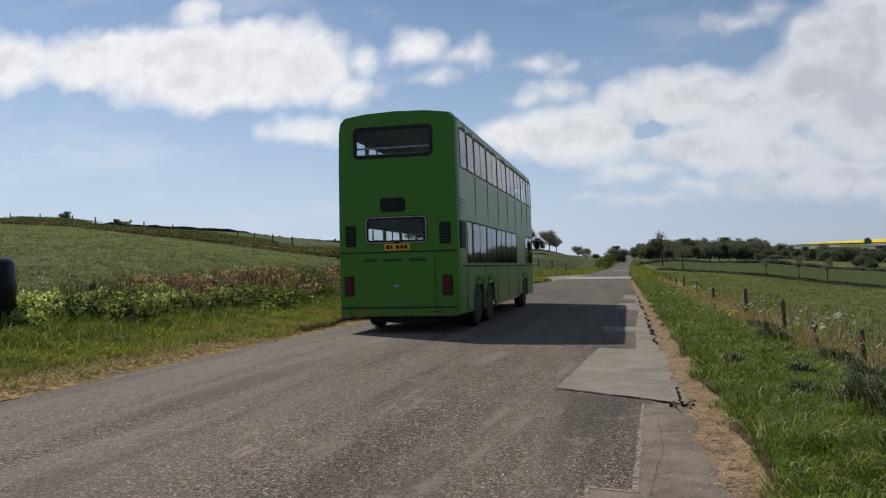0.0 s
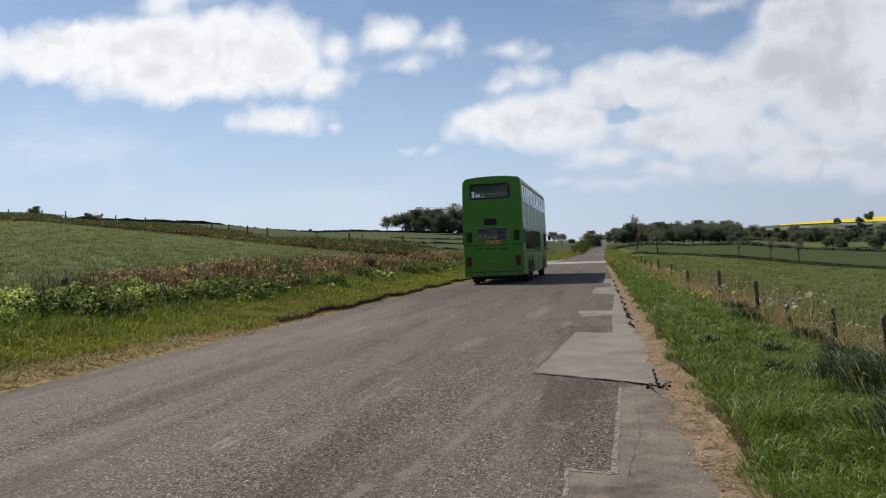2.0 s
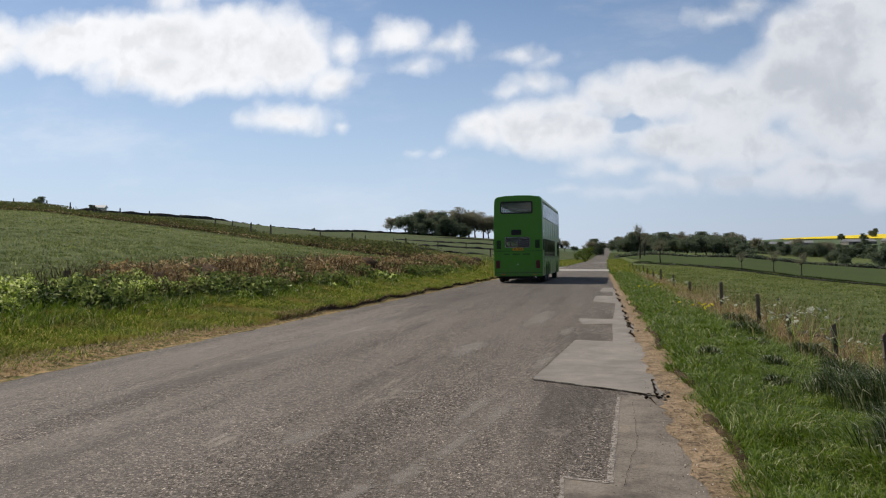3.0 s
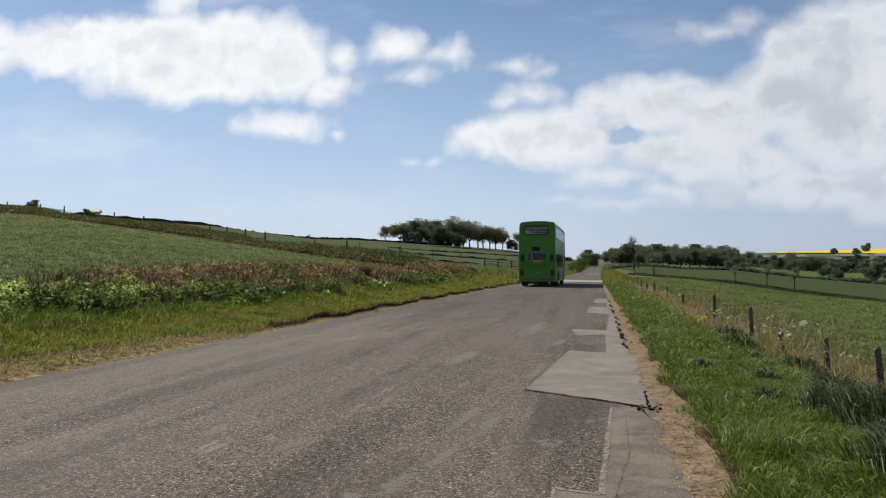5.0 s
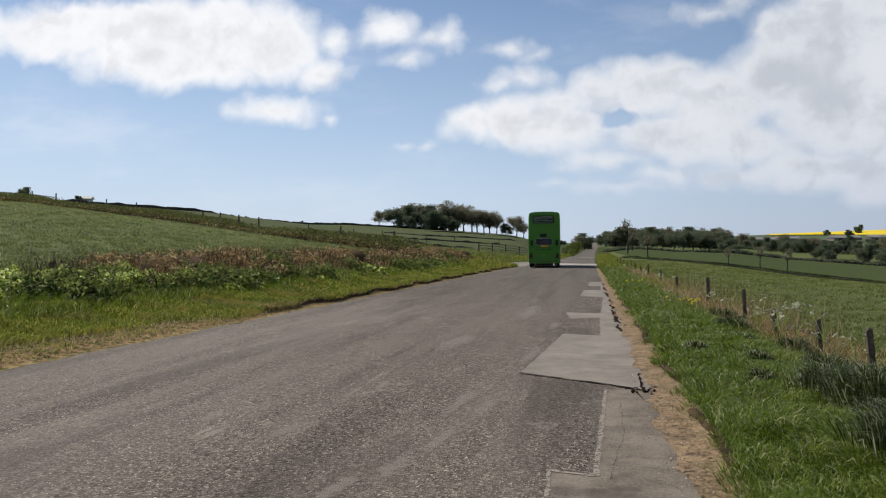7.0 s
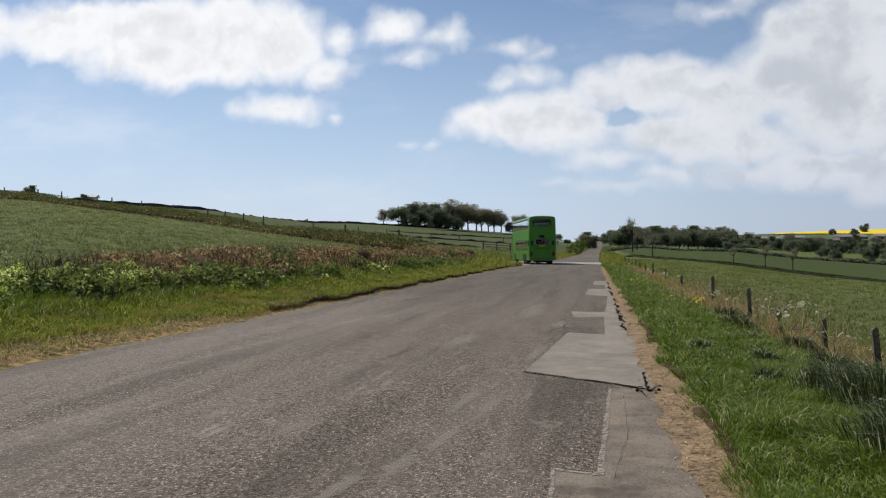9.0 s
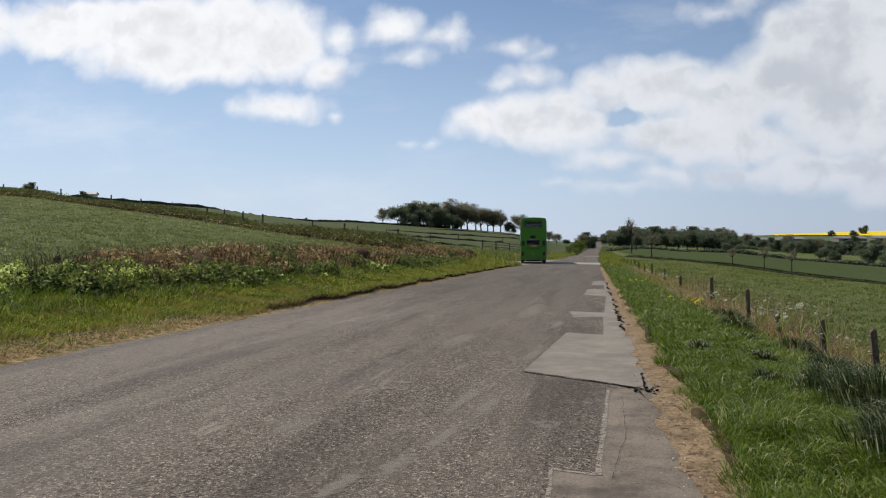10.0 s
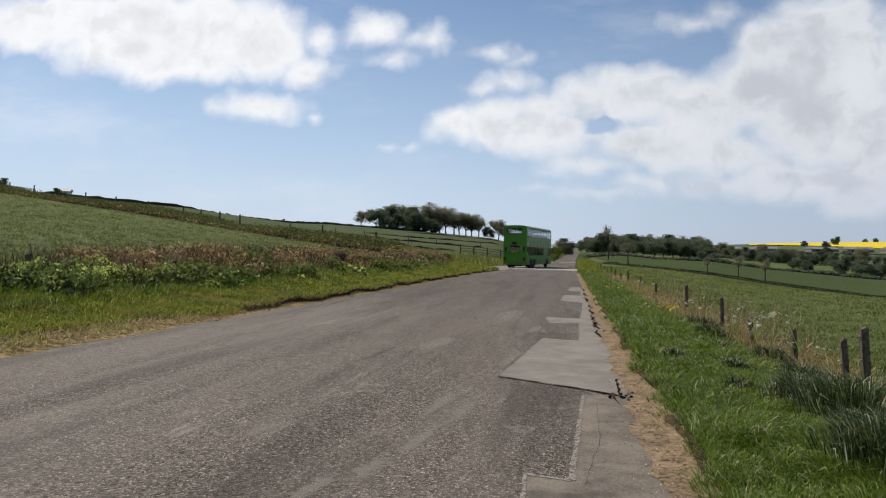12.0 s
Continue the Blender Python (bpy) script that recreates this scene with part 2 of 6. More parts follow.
MAT = {
    "asphalt": material("asphalt", asphalt, rough=0.85, bump=0.6, spec=0.12),
    "patch": material("patch", smooth_tar, rough=0.85, bump=0.25, bump_scale=120, spec=0.12),
    "crack": material("crack", mottled((0.012, 0.009, 0.007), (0.03, 0.023, 0.017), 40, 3.0), rough=1.0, spec=0.0),
    "dirt": material("dirt", mottled((0.11, 0.08, 0.052), (0.365, 0.262, 0.163), 40, 4.0, ((0.075, 0.055, 0.036), 22.0, 0.52, 0.66)), rough=0.95, bump=1.0, bump_scale=45, spec=0.05),
    "sand": material("sand", mottled((0.17, 0.115, 0.055), (0.42, 0.29, 0.145), 40, 4.0, ((0.08, 0.085, 0.025), 9.0, 0.45, 0.6)), rough=0.95, bump=0.8, spec=0.05),
    "earth": material("earth", mottled((0.022, 0.014, 0.009), (0.09, 0.058, 0.035), 14, 2.0), rough=0.95, bump=0.9, bump_scale=22, spec=0.05),
    "turf": material("turf", field_turf((0.02, 0.03, 0.005), (0.05, 0.066, 0.010), (0.085, 0.08, 0.022)), rough=0.9, bump=0.7, spec=0.05),
    "pasture": material("pasture", field_turf((0.055, 0.072, 0.022), (0.11, 0.135, 0.044), (0.16, 0.175, 0.075), (0.13, 0.118, 0.06)), rough=0.9, bump=1.0, spec=0.05, depth=0.45),
    # darker copy of the pasture: the backlit hill's shade is in its colour
    "upland": material("upland", field_turf((0.04, 0.053, 0.02), (0.076, 0.095, 0.036), (0.105, 0.115, 0.055), (0.10, 0.09, 0.05)), rough=0.9, bump=0.8, spec=0.05, depth=0.3),
    "crop": material("crop", field_turf((0.04, 0.056, 0.025), (0.064, 0.082, 0.036), (0.085, 0.098, 0.048)), rough=0.95, bump=0.5, spec=0.0),
    "far_green": material("far_green", field_turf((0.05, 0.075, 0.035), (0.09, 0.12, 0.06), (0.11, 0.12, 0.08)), rough=0.9, spec=0.05),
    "rape": material("rape", mottled((0.5, 0.37, 0.02), (0.7, 0.54, 0.04), 0.15, 0.01), rough=0.9, spec=0.05),
}


# ---------------------------------------------------------------- ground
REACH = [0, 20, 45, 110, 160, 220, 350, 700, 1600]
BEARINGS = [-60, -38, -27, -17, -9, -4.6, 0, 4, 7.3, 11, 15, 21]
LIFTS = [
    0.6, 2.6, 8.5, 12.0, 15.0, 14.0, 12.0, 10.0,
    0.55, 2.4, 7.5, 11.2, 15.0, 14.0, 12.0, 10.0,
    0.5, 1.5, 5.4, 8.6, 12.6, 14.0, 12.0, 10.0,
    0.35, 0.95, 3.2, 5.2, 8.0, 14.0, 12.0, 10.0,
    0.2, 0.5, 1.6, 3.0, 5.2, 11.2, 12.0, 10.0,
    0.0, 0.2, 0.9, 2.0, 3.8, 9.0, 12.0, 10.0,
    0.0, 0.0, 0.0, 0.1, 0.3, 2.5, 9.0, 12.0,
    0.0, -0.1, -0.2, 0.3, 1.5, 4.0, 8.0, 15.0,
    -0.1, -0.2, -0.45, -0.3, 0.3, 2.0, 6.0, 20.0,
    -0.2, -0.5, -1.2, -0.9, 0.0, 1.5, 7.0, 30.0,
    -0.3, -0.8, -2.1, -2.2, -1.9, -1.0, 9.0, 33.5,
    -0.4, -1.1, -3.1, -3.5, -3.7, -3.0, 10.0, 37.5,
]
_grid = np.array(LIFTS).reshape(len(BEARINGS), 8)
_grid = np.hstack([np.zeros((len(BEARINGS), 1)), _grid])
_grid = np.vstack([np.zeros(9), np.zeros(9), _grid, _grid[-1], np.zeros(9)])
_bear = np.array([-180, -120, *BEARINGS, 60, 180], float)
ROAD_Y = [-400, 0, 55, 92, 226, 415, 800, 1100, 3600]
ROAD_Z = [0, 0, 0, 0, 0.25, 3.4, 10.5, 8.0, -20]
ROAD_MID = [-12, -2.85, -1.6, -0.1, 3.8, 10.9, 25.0, 36, 125]
ROAD_HALF = [3.55, 3.55, 3.45, 2.75, 2.6, 2.6, 2.6, 2.6, 2.6]


def road_mid(y):
    return np.interp(y, ROAD_Y, ROAD_MID)


def road_half(y):
    return np.interp(y, ROAD_Y, ROAD_HALF)


def step(x, lo, hi):
    t = np.clip((x - lo) / (hi - lo), 0, 1)
    return t * t * (3 - 2 * t)


def hills(x, y):
    r = np.hypot(x, y)
    b = np.degrees(np.arctan2(x, y))
    i = np.clip(np.searchsorted(_bear, b) - 1, 0, len(_bear) - 2)
    k = np.clip(np.searchsorted(REACH, r) - 1, 0, len(REACH) - 2)
    rr = np.array(REACH, float)
    fb = (b - _bear[i]) / (_bear[i + 1] - _bear[i])
    fr = np.clip((r - rr[k]) / (rr[k + 1] - rr[k]), 0, 1)
    z = (_grid[i, k] * (1 - fr) + _grid[i, k + 1] * fr) * (1 - fb) + (_grid[i + 1, k] * (1 - fr) + _grid[i + 1, k + 1] * fr) * fb
    return z - step(r, 1600, 3400) * 60


def layby(x, y):
    """How far a place lies inside the pull-in beside the road (metres, below 0 outside)."""
    left = road_mid(y) - road_half(y)
    depth = 4.5 * step(y, 65, 76) * (1 - step(y, 88, 108))
    return x - (left - depth)


def height(x, y):
    """Height of the land; arrays or single numbers."""
    x, y = np.asarray(x, float), np.asarray(y, float)
    mid, half = road_mid(y), road_half(y)
    off = x - mid
    side = np.where(off < 0, -off - half - 4.5 * step(y, 65, 76) * (1 - step(y, 88, 108)), off - half)
    zr = np.interp(y, ROAD_Y, ROAD_Z)
    land = hills(x, y)
    t = step(side, 0.4, np.where(off < 0, 5.2, 4.5) + np.maximum(y - 60, 0) * 0.08)
    z = zr * (1 - t) + land * t
    # verge: a low lip beside the road; on the left a bank carries the old field edge
    verge = 0.07 * step(side, 0.0, 0.35)
    near = 1 - step(y, 120, 200)
    bank = np.where(off < 0, 0.10 * step(side, 2.2, 4.3) * (1 - step(side, 5.5, 9.0)), 0.0) * near
    ditch = np.where(off > 0, -0.28 * step(side, 0.9, 2.6) * (1 - step(side, 5, 14)), 0.0) * near
    return z + (verge + bank + ditch) - 0.06 * step(-side, -0.02, 0.25)


def lumps(x, y, s, a):
    x, y = np.asarray(x, float), np.asarray(y, float)
    return a * (np.sin(x * s + 1.3 * np.sin(y * s * 0.7)) * np.sin(y * s * 1.1 + 0.9 * np.sin(x * s * 0.8 + 2)))


def mesh_grid(name, xs, ys, zfun, mats, kind="structure", pick=None):
    """A sheet over a grid of places."""
    gx, gy = np.meshgrid(xs, ys)
    gz = zfun(gx, gy)
    nx, ny = len(xs), len(ys)
    co = np.stack([gx, gy, gz], -1).reshape(-1, 3)
    i = (np.arange(ny - 1)[:, None] * nx + np.arange(nx - 1)[None]).ravel()
    quads = np.stack([i, i + 1, i + 1 + nx, i + nx], 1)
    me = bpy.data.meshes.new(name)
    me.from_pydata(co.tolist(), [], quads.tolist())
    for m in mats:
        me.materials.append(m)
    me.polygons.foreach_set("use_smooth", np.ones(len(quads), bool))
    if pick is not None:
        c = co[quads].mean(1)
        me.polygons.foreach_set("material_index", pick(c[:, 0], c[:, 1]).astype(np.int32))
    me.update()
    return tagged(new(name, me), kind=kind)


def strip(name, ys, left, right, zfun, mat, cols=2):
    """A band along the road between two edges given as functions of y."""
    co, faces = [], []
    for y in ys:
        a, b = left(y), right(y)
        for c in range(cols):
            x = a + (b - a) * c / (cols - 1)
            co.append((x, y, float(zfun(x, y))))
    for r in range(len(ys) - 1):
        for c in range(cols - 1):
            k = r * cols + c
            faces.append((k, k + 1, k + 1 + cols, k + cols))
    me = bpy.data.meshes.new(name)
    me.from_pydata(co, [], faces)
    me.materials.append(mat)
    me.polygons.foreach_set("use_smooth", np.ones(len(faces), bool))
    return new(name, me)


def graded(lo, hi, fine, grow, start=0.0):
    """Steps that grow away from start."""
    out, s, x = [start], fine, start
    while x < hi:
        x += s
        s *= grow
        out.append(x)
    s, x = fine, start
    while x > lo:
        x -= s
        s *= grow
        out.insert(0, x)
    return np.array(out)


def left_edge(y):
    return road_mid(y) - road_half(y)


def right_edge(y):
    return road_mid(y) + road_half(y)


def land_kind(x, y):
    side = x - road_mid(y)
    kind = np.zeros(len(x))
    kind[(side < -9.0)] = 1
    kind[(side > 7.0)] = 1
    # hill behind the hedge takes the turf coloured for backlit shade
    kind[(side < -9.0) & (y > 66 + 0.5 * (-14.5 - x))] = 3
    kind[np.hypot(x, y) > 420] = 2
    return kind


def make_ground():
    xs = graded(-3400, 3400, 0.3, 1.035, -2.0)
    ys = graded(-500, 3500, 0.5, 1.022, 10.0)
    g = mesh_grid("ground", xs, ys, lambda x, y: height(x, y) + lumps(x, y, 0.9, 0.03) * step(np.abs(x - road_mid(y)), 5, 8),
                  [MAT["turf"], MAT["pasture"], MAT["far_green"], MAT["upland"]], pick=land_kind)
    tagged(g, "rolling green pasture with mown verges along a country road", "ground")


def camber(x, y):
    return float(np.interp(y, ROAD_Y, ROAD_Z)) + 0.008


def make_road():
    ys = np.concatenate([np.arange(-40, 60, 0.5), np.arange(60, 130, 1.0), np.arange(130, 1100, 8.0)])

    def ragged(y, s):
        return 0.05 * math.sin(y * 2.1 * s) + 0.04 * math.sin(y * 5.3 + s) + 0.05 * math.sin(y * 0.9 + 2 * s)

    road = strip("road", ys, lambda y: left_edge(y) + ragged(y, 1.0) * 1.5 * (y < 80), lambda y: right_edge(y) - 0.1 + ragged(y, 1.7) * 0.3 * (y < 60), camber, MAT["asphalt"], 9)
    tagged(road, "worn grey chipped asphalt country road with pale patches", "road", kind="structure")
    pull = strip("pavement", np.arange(65, 108, 1.0), lambda y: left_edge(y) - 4.5 * float(step(y, 65, 76) * (1 - step(y, 88, 108))), lambda y: left_edge(y) + 0.02,
                 lambda x, y: camber(x, y) - 0.003, MAT["patch"], 4)
    tagged(pull, "pale tarmac pull-in beside the road", "layby", kind="structure")
    return road


make_ground()
road = make_road()


# ---------------------------------------------------------------- helpers for things
def part(name, bm, mat, parent, label=""):
    """Links a bmesh (or a mesh) as one mesh object under a thing or a part."""
    if isinstance(bm, bmesh.types.BMesh):
        me = bpy.data.meshes.new(name)
        bm.to_mesh(me)
        bm.free()
    else:
        me = bm
    if mat is not None and not me.materials:
        me.materials.append(mat)
    ob = new(name, me)
    ob.parent = parent
    return tagged(ob, label) if label else ob


def box(x0, x1, y0, y1, z0, z1, bevel=0.0, bm=None):
    bm = bm or bmesh.new()
    made = bmesh.ops.create_cube(bm, size=1)["verts"]
    for v in made:
        v.co = Vector((x0 + (v.co.x + 0.5) * (x1 - x0), y0 + (v.co.y + 0.5) * (y1 - y0), z0 + (v.co.z + 0.5) * (z1 - z0)))
    if bevel:
        bmesh.ops.bevel(bm, geom=list({e for v in made for e in v.link_edges}), offset=bevel, segments=2, affect="EDGES")
    return bm


def lathe(profile, axis="x", n=32):
    """Turns (radius, along) pairs round an axis."""
    bm = bmesh.new()
    rings = []
    for r, a in profile:
        ring = []
        for k in range(n):
            c, s = math.cos(2 * math.pi * k / n), math.sin(2 * math.pi * k / n)
            ring.append(bm.verts.new((a, r * c, r * s) if axis == "x" else (r * c, r * s, a)))
        rings.append(ring)
    for p, q in zip(rings, rings[1:]):
        for k in range(n):
            f = bm.faces.new((p[k], p[(k + 1) % n], q[(k + 1) % n], q[k]))
            f.smooth = True
    for ring in (rings[0], rings[-1]):
        bm.faces.new(ring)
    bmesh.ops.recalc_face_normals(bm, faces=bm.faces)
    return bm


# ---------------------------------------------------------------- bus
def bus_paint(n, p):
    dust = n.smooth(n.noise(n.vec("MULTIPLY", p, (1.0, 1.0, 0.25)), 3.0, 6.0, 0.65), 0.4, 0.75)
    col = n.mix(n.math("MULTIPLY", dust, 0.25), (0.040, 0.165, 0.003), (0.060, 0.162, 0.012))
    z = n.add("ShaderNodeSeparateXYZ", {0: p}).outputs[2]
    grime = n.math("MULTIPLY", n.smooth(z, 1.3, 0.3), n.smooth(n.noise(p, 5.0, 5.0, 0.6), 0.35, 0.7))
    return n.mix(n.math("MULTIPLY", grime, 0.5), col, (0.10, 0.12, 0.06))


def glass_material(name, index):
    m = bpy.data.materials.new(name)
    m.use_nodes = True
    n = Nodes(m.node_tree)
    clear = n.add("ShaderNodeBsdfTransparent", {"Color": (0.84, 0.87, 0.87, 1)})
    gloss = n.add("ShaderNodeBsdfGlossy", {"Color": (0.9, 0.92, 0.95, 1), "Roughness": 0.04})
    fres = n.add("ShaderNodeFresnel", {"IOR": index})
    mixed = n.add("ShaderNodeMixShader", {0: fres.outputs[0], 1: clear.outputs[0], 2: gloss.outputs[0]})
    n.tree.links.new(mixed.outputs[0], n.add("ShaderNodeOutputMaterial").inputs[0])
    return m


MAT.update({
    "paint": material("paint", bus_paint, rough=0.34, bump=0.05, bump_scale=2.5, spec=0.26),
    "rubber": material("rubber", mottled((0.012, 0.012, 0.012), (0.035, 0.034, 0.033), 30, 4), rough=0.7, bump=0.2),
    "black": material("black", mottled((0.008, 0.008, 0.009), (0.02, 0.02, 0.02), 20, 3), rough=0.6),
    "inside": material("inside", mottled((0.03, 0.034, 0.032), (0.06, 0.066, 0.062), 8, 1), rough=0.7),
    "seat": material("seat", mottled((0.018, 0.022, 0.03), (0.035, 0.043, 0.055), 30, 3), rough=0.9),
    "steel": material("steel", mottled((0.22, 0.22, 0.22), (0.42, 0.42, 0.41), 25, 4), rough=0.45, metal=0.6),
    "red_lens": material("red_lens", mottled((0.055, 0.010, 0.010), (0.10, 0.016, 0.014), 60, 8), rough=0.35),
    "amber_lens": material("amber_lens", mottled((0.5, 0.12, 0.01), (0.62, 0.17, 0.02), 60, 8), rough=0.25),
    "plate": material("plate", mottled((0.70, 0.36, 0.02), (0.80, 0.43, 0.03), 60, 8), rough=0.4),
    "white": material("white", mottled((0.62, 0.62, 0.6), (0.8, 0.8, 0.78), 9, 1.2), rough=0.8),
    "glass": glass_material("glass", 2.1),
    "glass_end": glass_material("glass_end", 1.38),
})

LENGTH = 11.9
# half of the cross-section: half width and height, from the skirt to the crown of the roof
SECTION = [(1.235, 0.36), (1.25, 0.9), (1.25, 1.37), (1.25, 2.22), (1.245, 2.6), (1.24, 3.27), (1.22, 4.06), (1.19, 4.24), (1.09, 4.35), (0.65, 4.41), (0.0, 4.43)]
UPPER = [(0.3, 0.95), (1.02, 1.72), (1.8, 3.2), (3.28, 4.7), (4.78, 6.2), (6.28, 7.7), (7.78, 9.1), (9.18, 10.35), (10.43, 11.6)]
LOWER = [(0.75, 1.3), (1.38, 2.95), (3.03, 4.3), (4.38, 5.8), (5.88, 7.8), (9.75, 11.5)]
LOWER_NEAR = [(0.75, 1.3), (1.38, 2.95), (3.03, 4.3), (4.38, 5.8), (5.88, 7.4), (7.5, 9.0)]
AXLES = (2.0, 3.4, 9.6)


def half_width(z):
    return float(np.interp(z, [s[1] for s in SECTION], [s[0] for s in SECTION]))


def bus_shell():
    """Sides and roof as one skin with the window openings left out, and a thickness inwards."""
    cuts = {0.0, 0.03, 0.1, 0.22, LENGTH - 0.35, LENGTH - 0.12, LENGTH}
    for a, b in UPPER + LOWER + LOWER_NEAR:
        cuts |= {a, b}
    for a in AXLES:
        cuts |= {round(a + 0.62 * math.sin(k * math.pi / 8), 3) for k in range(-4, 5)}
    ys = sorted(cuts)
    ring = [(-w, z) for w, z in SECTION] + [(w, z) for w, z in reversed(SECTION[:-1])]
    bm = bmesh.new()
    rows = []
    for y in ys:
        k = 1.0 - 0.028 * max(0.0, 1 - y / 0.22) ** 2 - 0.05 * max(0.0, (y - LENGTH + 0.35) / 0.35) ** 2
        row = []
        for i, (x, z) in enumerate(ring):
            zz = z
            if i in (0, len(ring) - 1):
                for a in AXLES:
                    if abs(y - a) < 0.62:
                        zz = max(zz, math.sqrt(max(0.0, 0.62 ** 2 - (y - a) ** 2)) + 0.48)
            top = 0.03 * max(0.0, 1 - y / 0.22) ** 2 * (z > 4)
            row.append(bm.verts.new((x * k, y, zz - top)))
        rows.append(row)
    n = len(ring)

    def inside(y, spans):
        return any(a - 1e-4 <= y <= b + 1e-4 for a, b in spans)

    for r in range(len(ys) - 1):
        mid = (ys[r] + ys[r + 1]) / 2
        for c in range(n - 1):
            z0, z1 = sorted((ring[c][1], ring[c + 1][1]))
            left = ring[c][0] + ring[c + 1][0] < 0
            if (z0, z1) == (3.27, 4.06) and inside(mid, UPPER):
                continue
            if (z0, z1) == (1.37, 2.22) and inside(mid, LOWER_NEAR if left else LOWER):
                continue
            f = bm.faces.new((rows[r][c], rows[r][c + 1], rows[r + 1][c + 1], rows[r + 1][c]))
            f.smooth = c in (6, 7, 8, 9, 10, 11, 12, 13)
    bmesh.ops.recalc_face_normals(bm, faces=bm.faces)
    return bm


def end_panel(y, holes, shrink, rake=0.0, flip=False):
    """A back or front with openings (x0, x1, z0, z1)."""
    zs = sorted({z for _, z in SECTION} | {h[2] for h in holes} | {h[3] for h in holes})
    xs = sorted({x for h in holes for x in h[:2]} | {-0.4, 0.4})
    bm = bmesh.new()
    rows = []
    for z in zs:
        w = half_width(z) * shrink
        w = max(w, 0.0)
        cols = [-w] + [max(-w, min(w, x)) for x in xs] + [w]
        rows.append([bm.verts.new((x, y + rake * max(0, z - 1.4) - 0.03 * (1 - (x / 1.25) ** 2) * (-1 if flip else 1), z - 0.03 * (z > 4))) for x in cols])
    for r in range(len(zs) - 1):
        zc = (zs[r] + zs[r + 1]) / 2
        for c in range(len(xs) + 1):
            a = xs[c - 1] if c else -2
            b = xs[c] if c < len(xs) else 2
            xc = (a + b) / 2
            if any(h[0] < xc < h[1] and h[2] < zc < h[3] for h in holes):
                continue
            f = bm.faces.new((rows[r][c], rows[r][c + 1], rows[r + 1][c + 1], rows[r + 1][c]))
    bmesh.ops.remove_doubles(bm, verts=bm.verts, dist=0.0005)
    bmesh.ops.recalc_face_normals(bm, faces=bm.faces)
    return bm


def thicken(ob, t, side=-1):
    m = ob.modifiers.new("thickness", "SOLIDIFY")
    m.thickness, m.offset = t, side


def rounded(x0, x1, z0, z1, r, n=5):
    """Outline of a rectangle with round corners."""
    out = []
    for cx, cz, a in ((x1 - r, z1 - r, 0), (x0 + r, z1 - r, 90), (x0 + r, z0 + r, 180), (x1 - r, z0 + r, 270)):
        for k in range(n + 1):
            t = radians(a + 90 * k / n)
            out.append((cx + r * math.cos(t), cz + r * math.sin(t)))
    return out


def bus_window(bus, u0, u1, z0, z1, place, r=0.07, lip=0.045, light_lip=False, slope=0.0):
    """A pane in a rubber gasket. place(u, z, d) puts it on its wall, d metres proud."""
    bm = bmesh.new()
    end = place in (rear_place, front_place)
    proud = 0.02 if end else 0.007
    bm.faces.new([bm.verts.new(place(u, z, -0.01 if end else 0.001)) for u, z in rounded(u0, u1, z0, z1, r)])
    pane = part("window", bm, MAT["glass_end" if end else "glass"], bus)
    pane.visible_shadow = False
    bm = bmesh.new()
    loops = []
    for grow, d in ((-lip, 0.002), (-lip, proud), (lip * 0.4, proud), (lip * 0.4, -0.012)):
        loops.append([bm.verts.new(place(u, z, d)) for u, z in rounded(u0 - grow, u1 + grow, z0 - grow, z1 + grow, max(0.02, r + grow))])
    for p, q in zip(loops, loops[1:]):
        for k in range(len(p)):
            bm.faces.new((p[k], p[(k + 1) % len(p)], q[(k + 1) % len(q)], q[k]))
    bmesh.ops.recalc_face_normals(bm, faces=bm.faces)
    part("gasket", bm, MAT["rubber"], pane)
    if not end and u1 - u0 > 1.15:
        mid = (u0 + u1) / 2
        bm = bmesh.new()
        ring = [[bm.verts.new(place(u, z, d)) for u, z in ((mid - 0.012, z0 + 0.02), (mid + 0.012, z0 + 0.02), (mid + 0.012, z1 - 0.02), (mid - 0.012, z1 - 0.02))] for d in (-0.02, 0.005)]
        for k in range(4):
            bm.faces.new((ring[0][k], ring[0][(k + 1) % 4], ring[1][(k + 1) % 4], ring[1][k]))
        bm.faces.new(ring[1])
        bm.faces.new(ring[0])
        part("mullion", bm, MAT["rubber"], pane)
    if light_lip:
        bm = bmesh.new()
        p, q = ([bm.verts.new(place(u, z, 0.024)) for u, z in rounded(u0 - g, u1 + g, z0 - g, z1 + g, max(0.02, r + g))] for g in (-0.012, 0.006))
        for k in range(len(p)):
            bm.faces.new((p[k], p[(k + 1) % len(p)], q[(k + 1) % len(q)], q[k]))
        part("trim_strip", bm, MAT["steel"], pane, "bright metal filler strip")


def wall_place(side):
    def place(y, z, d):
        return (side * (half_width(z) + d), y, z)
    return place


def rear_place(x, z, d):
    return (x, -d - 0.03 * (1 - (x / 1.25) ** 2), z)


def front_place(x, z, d):
    return (x, LENGTH + d + 0.03 * (1 - (x / 1.25) ** 2), z)


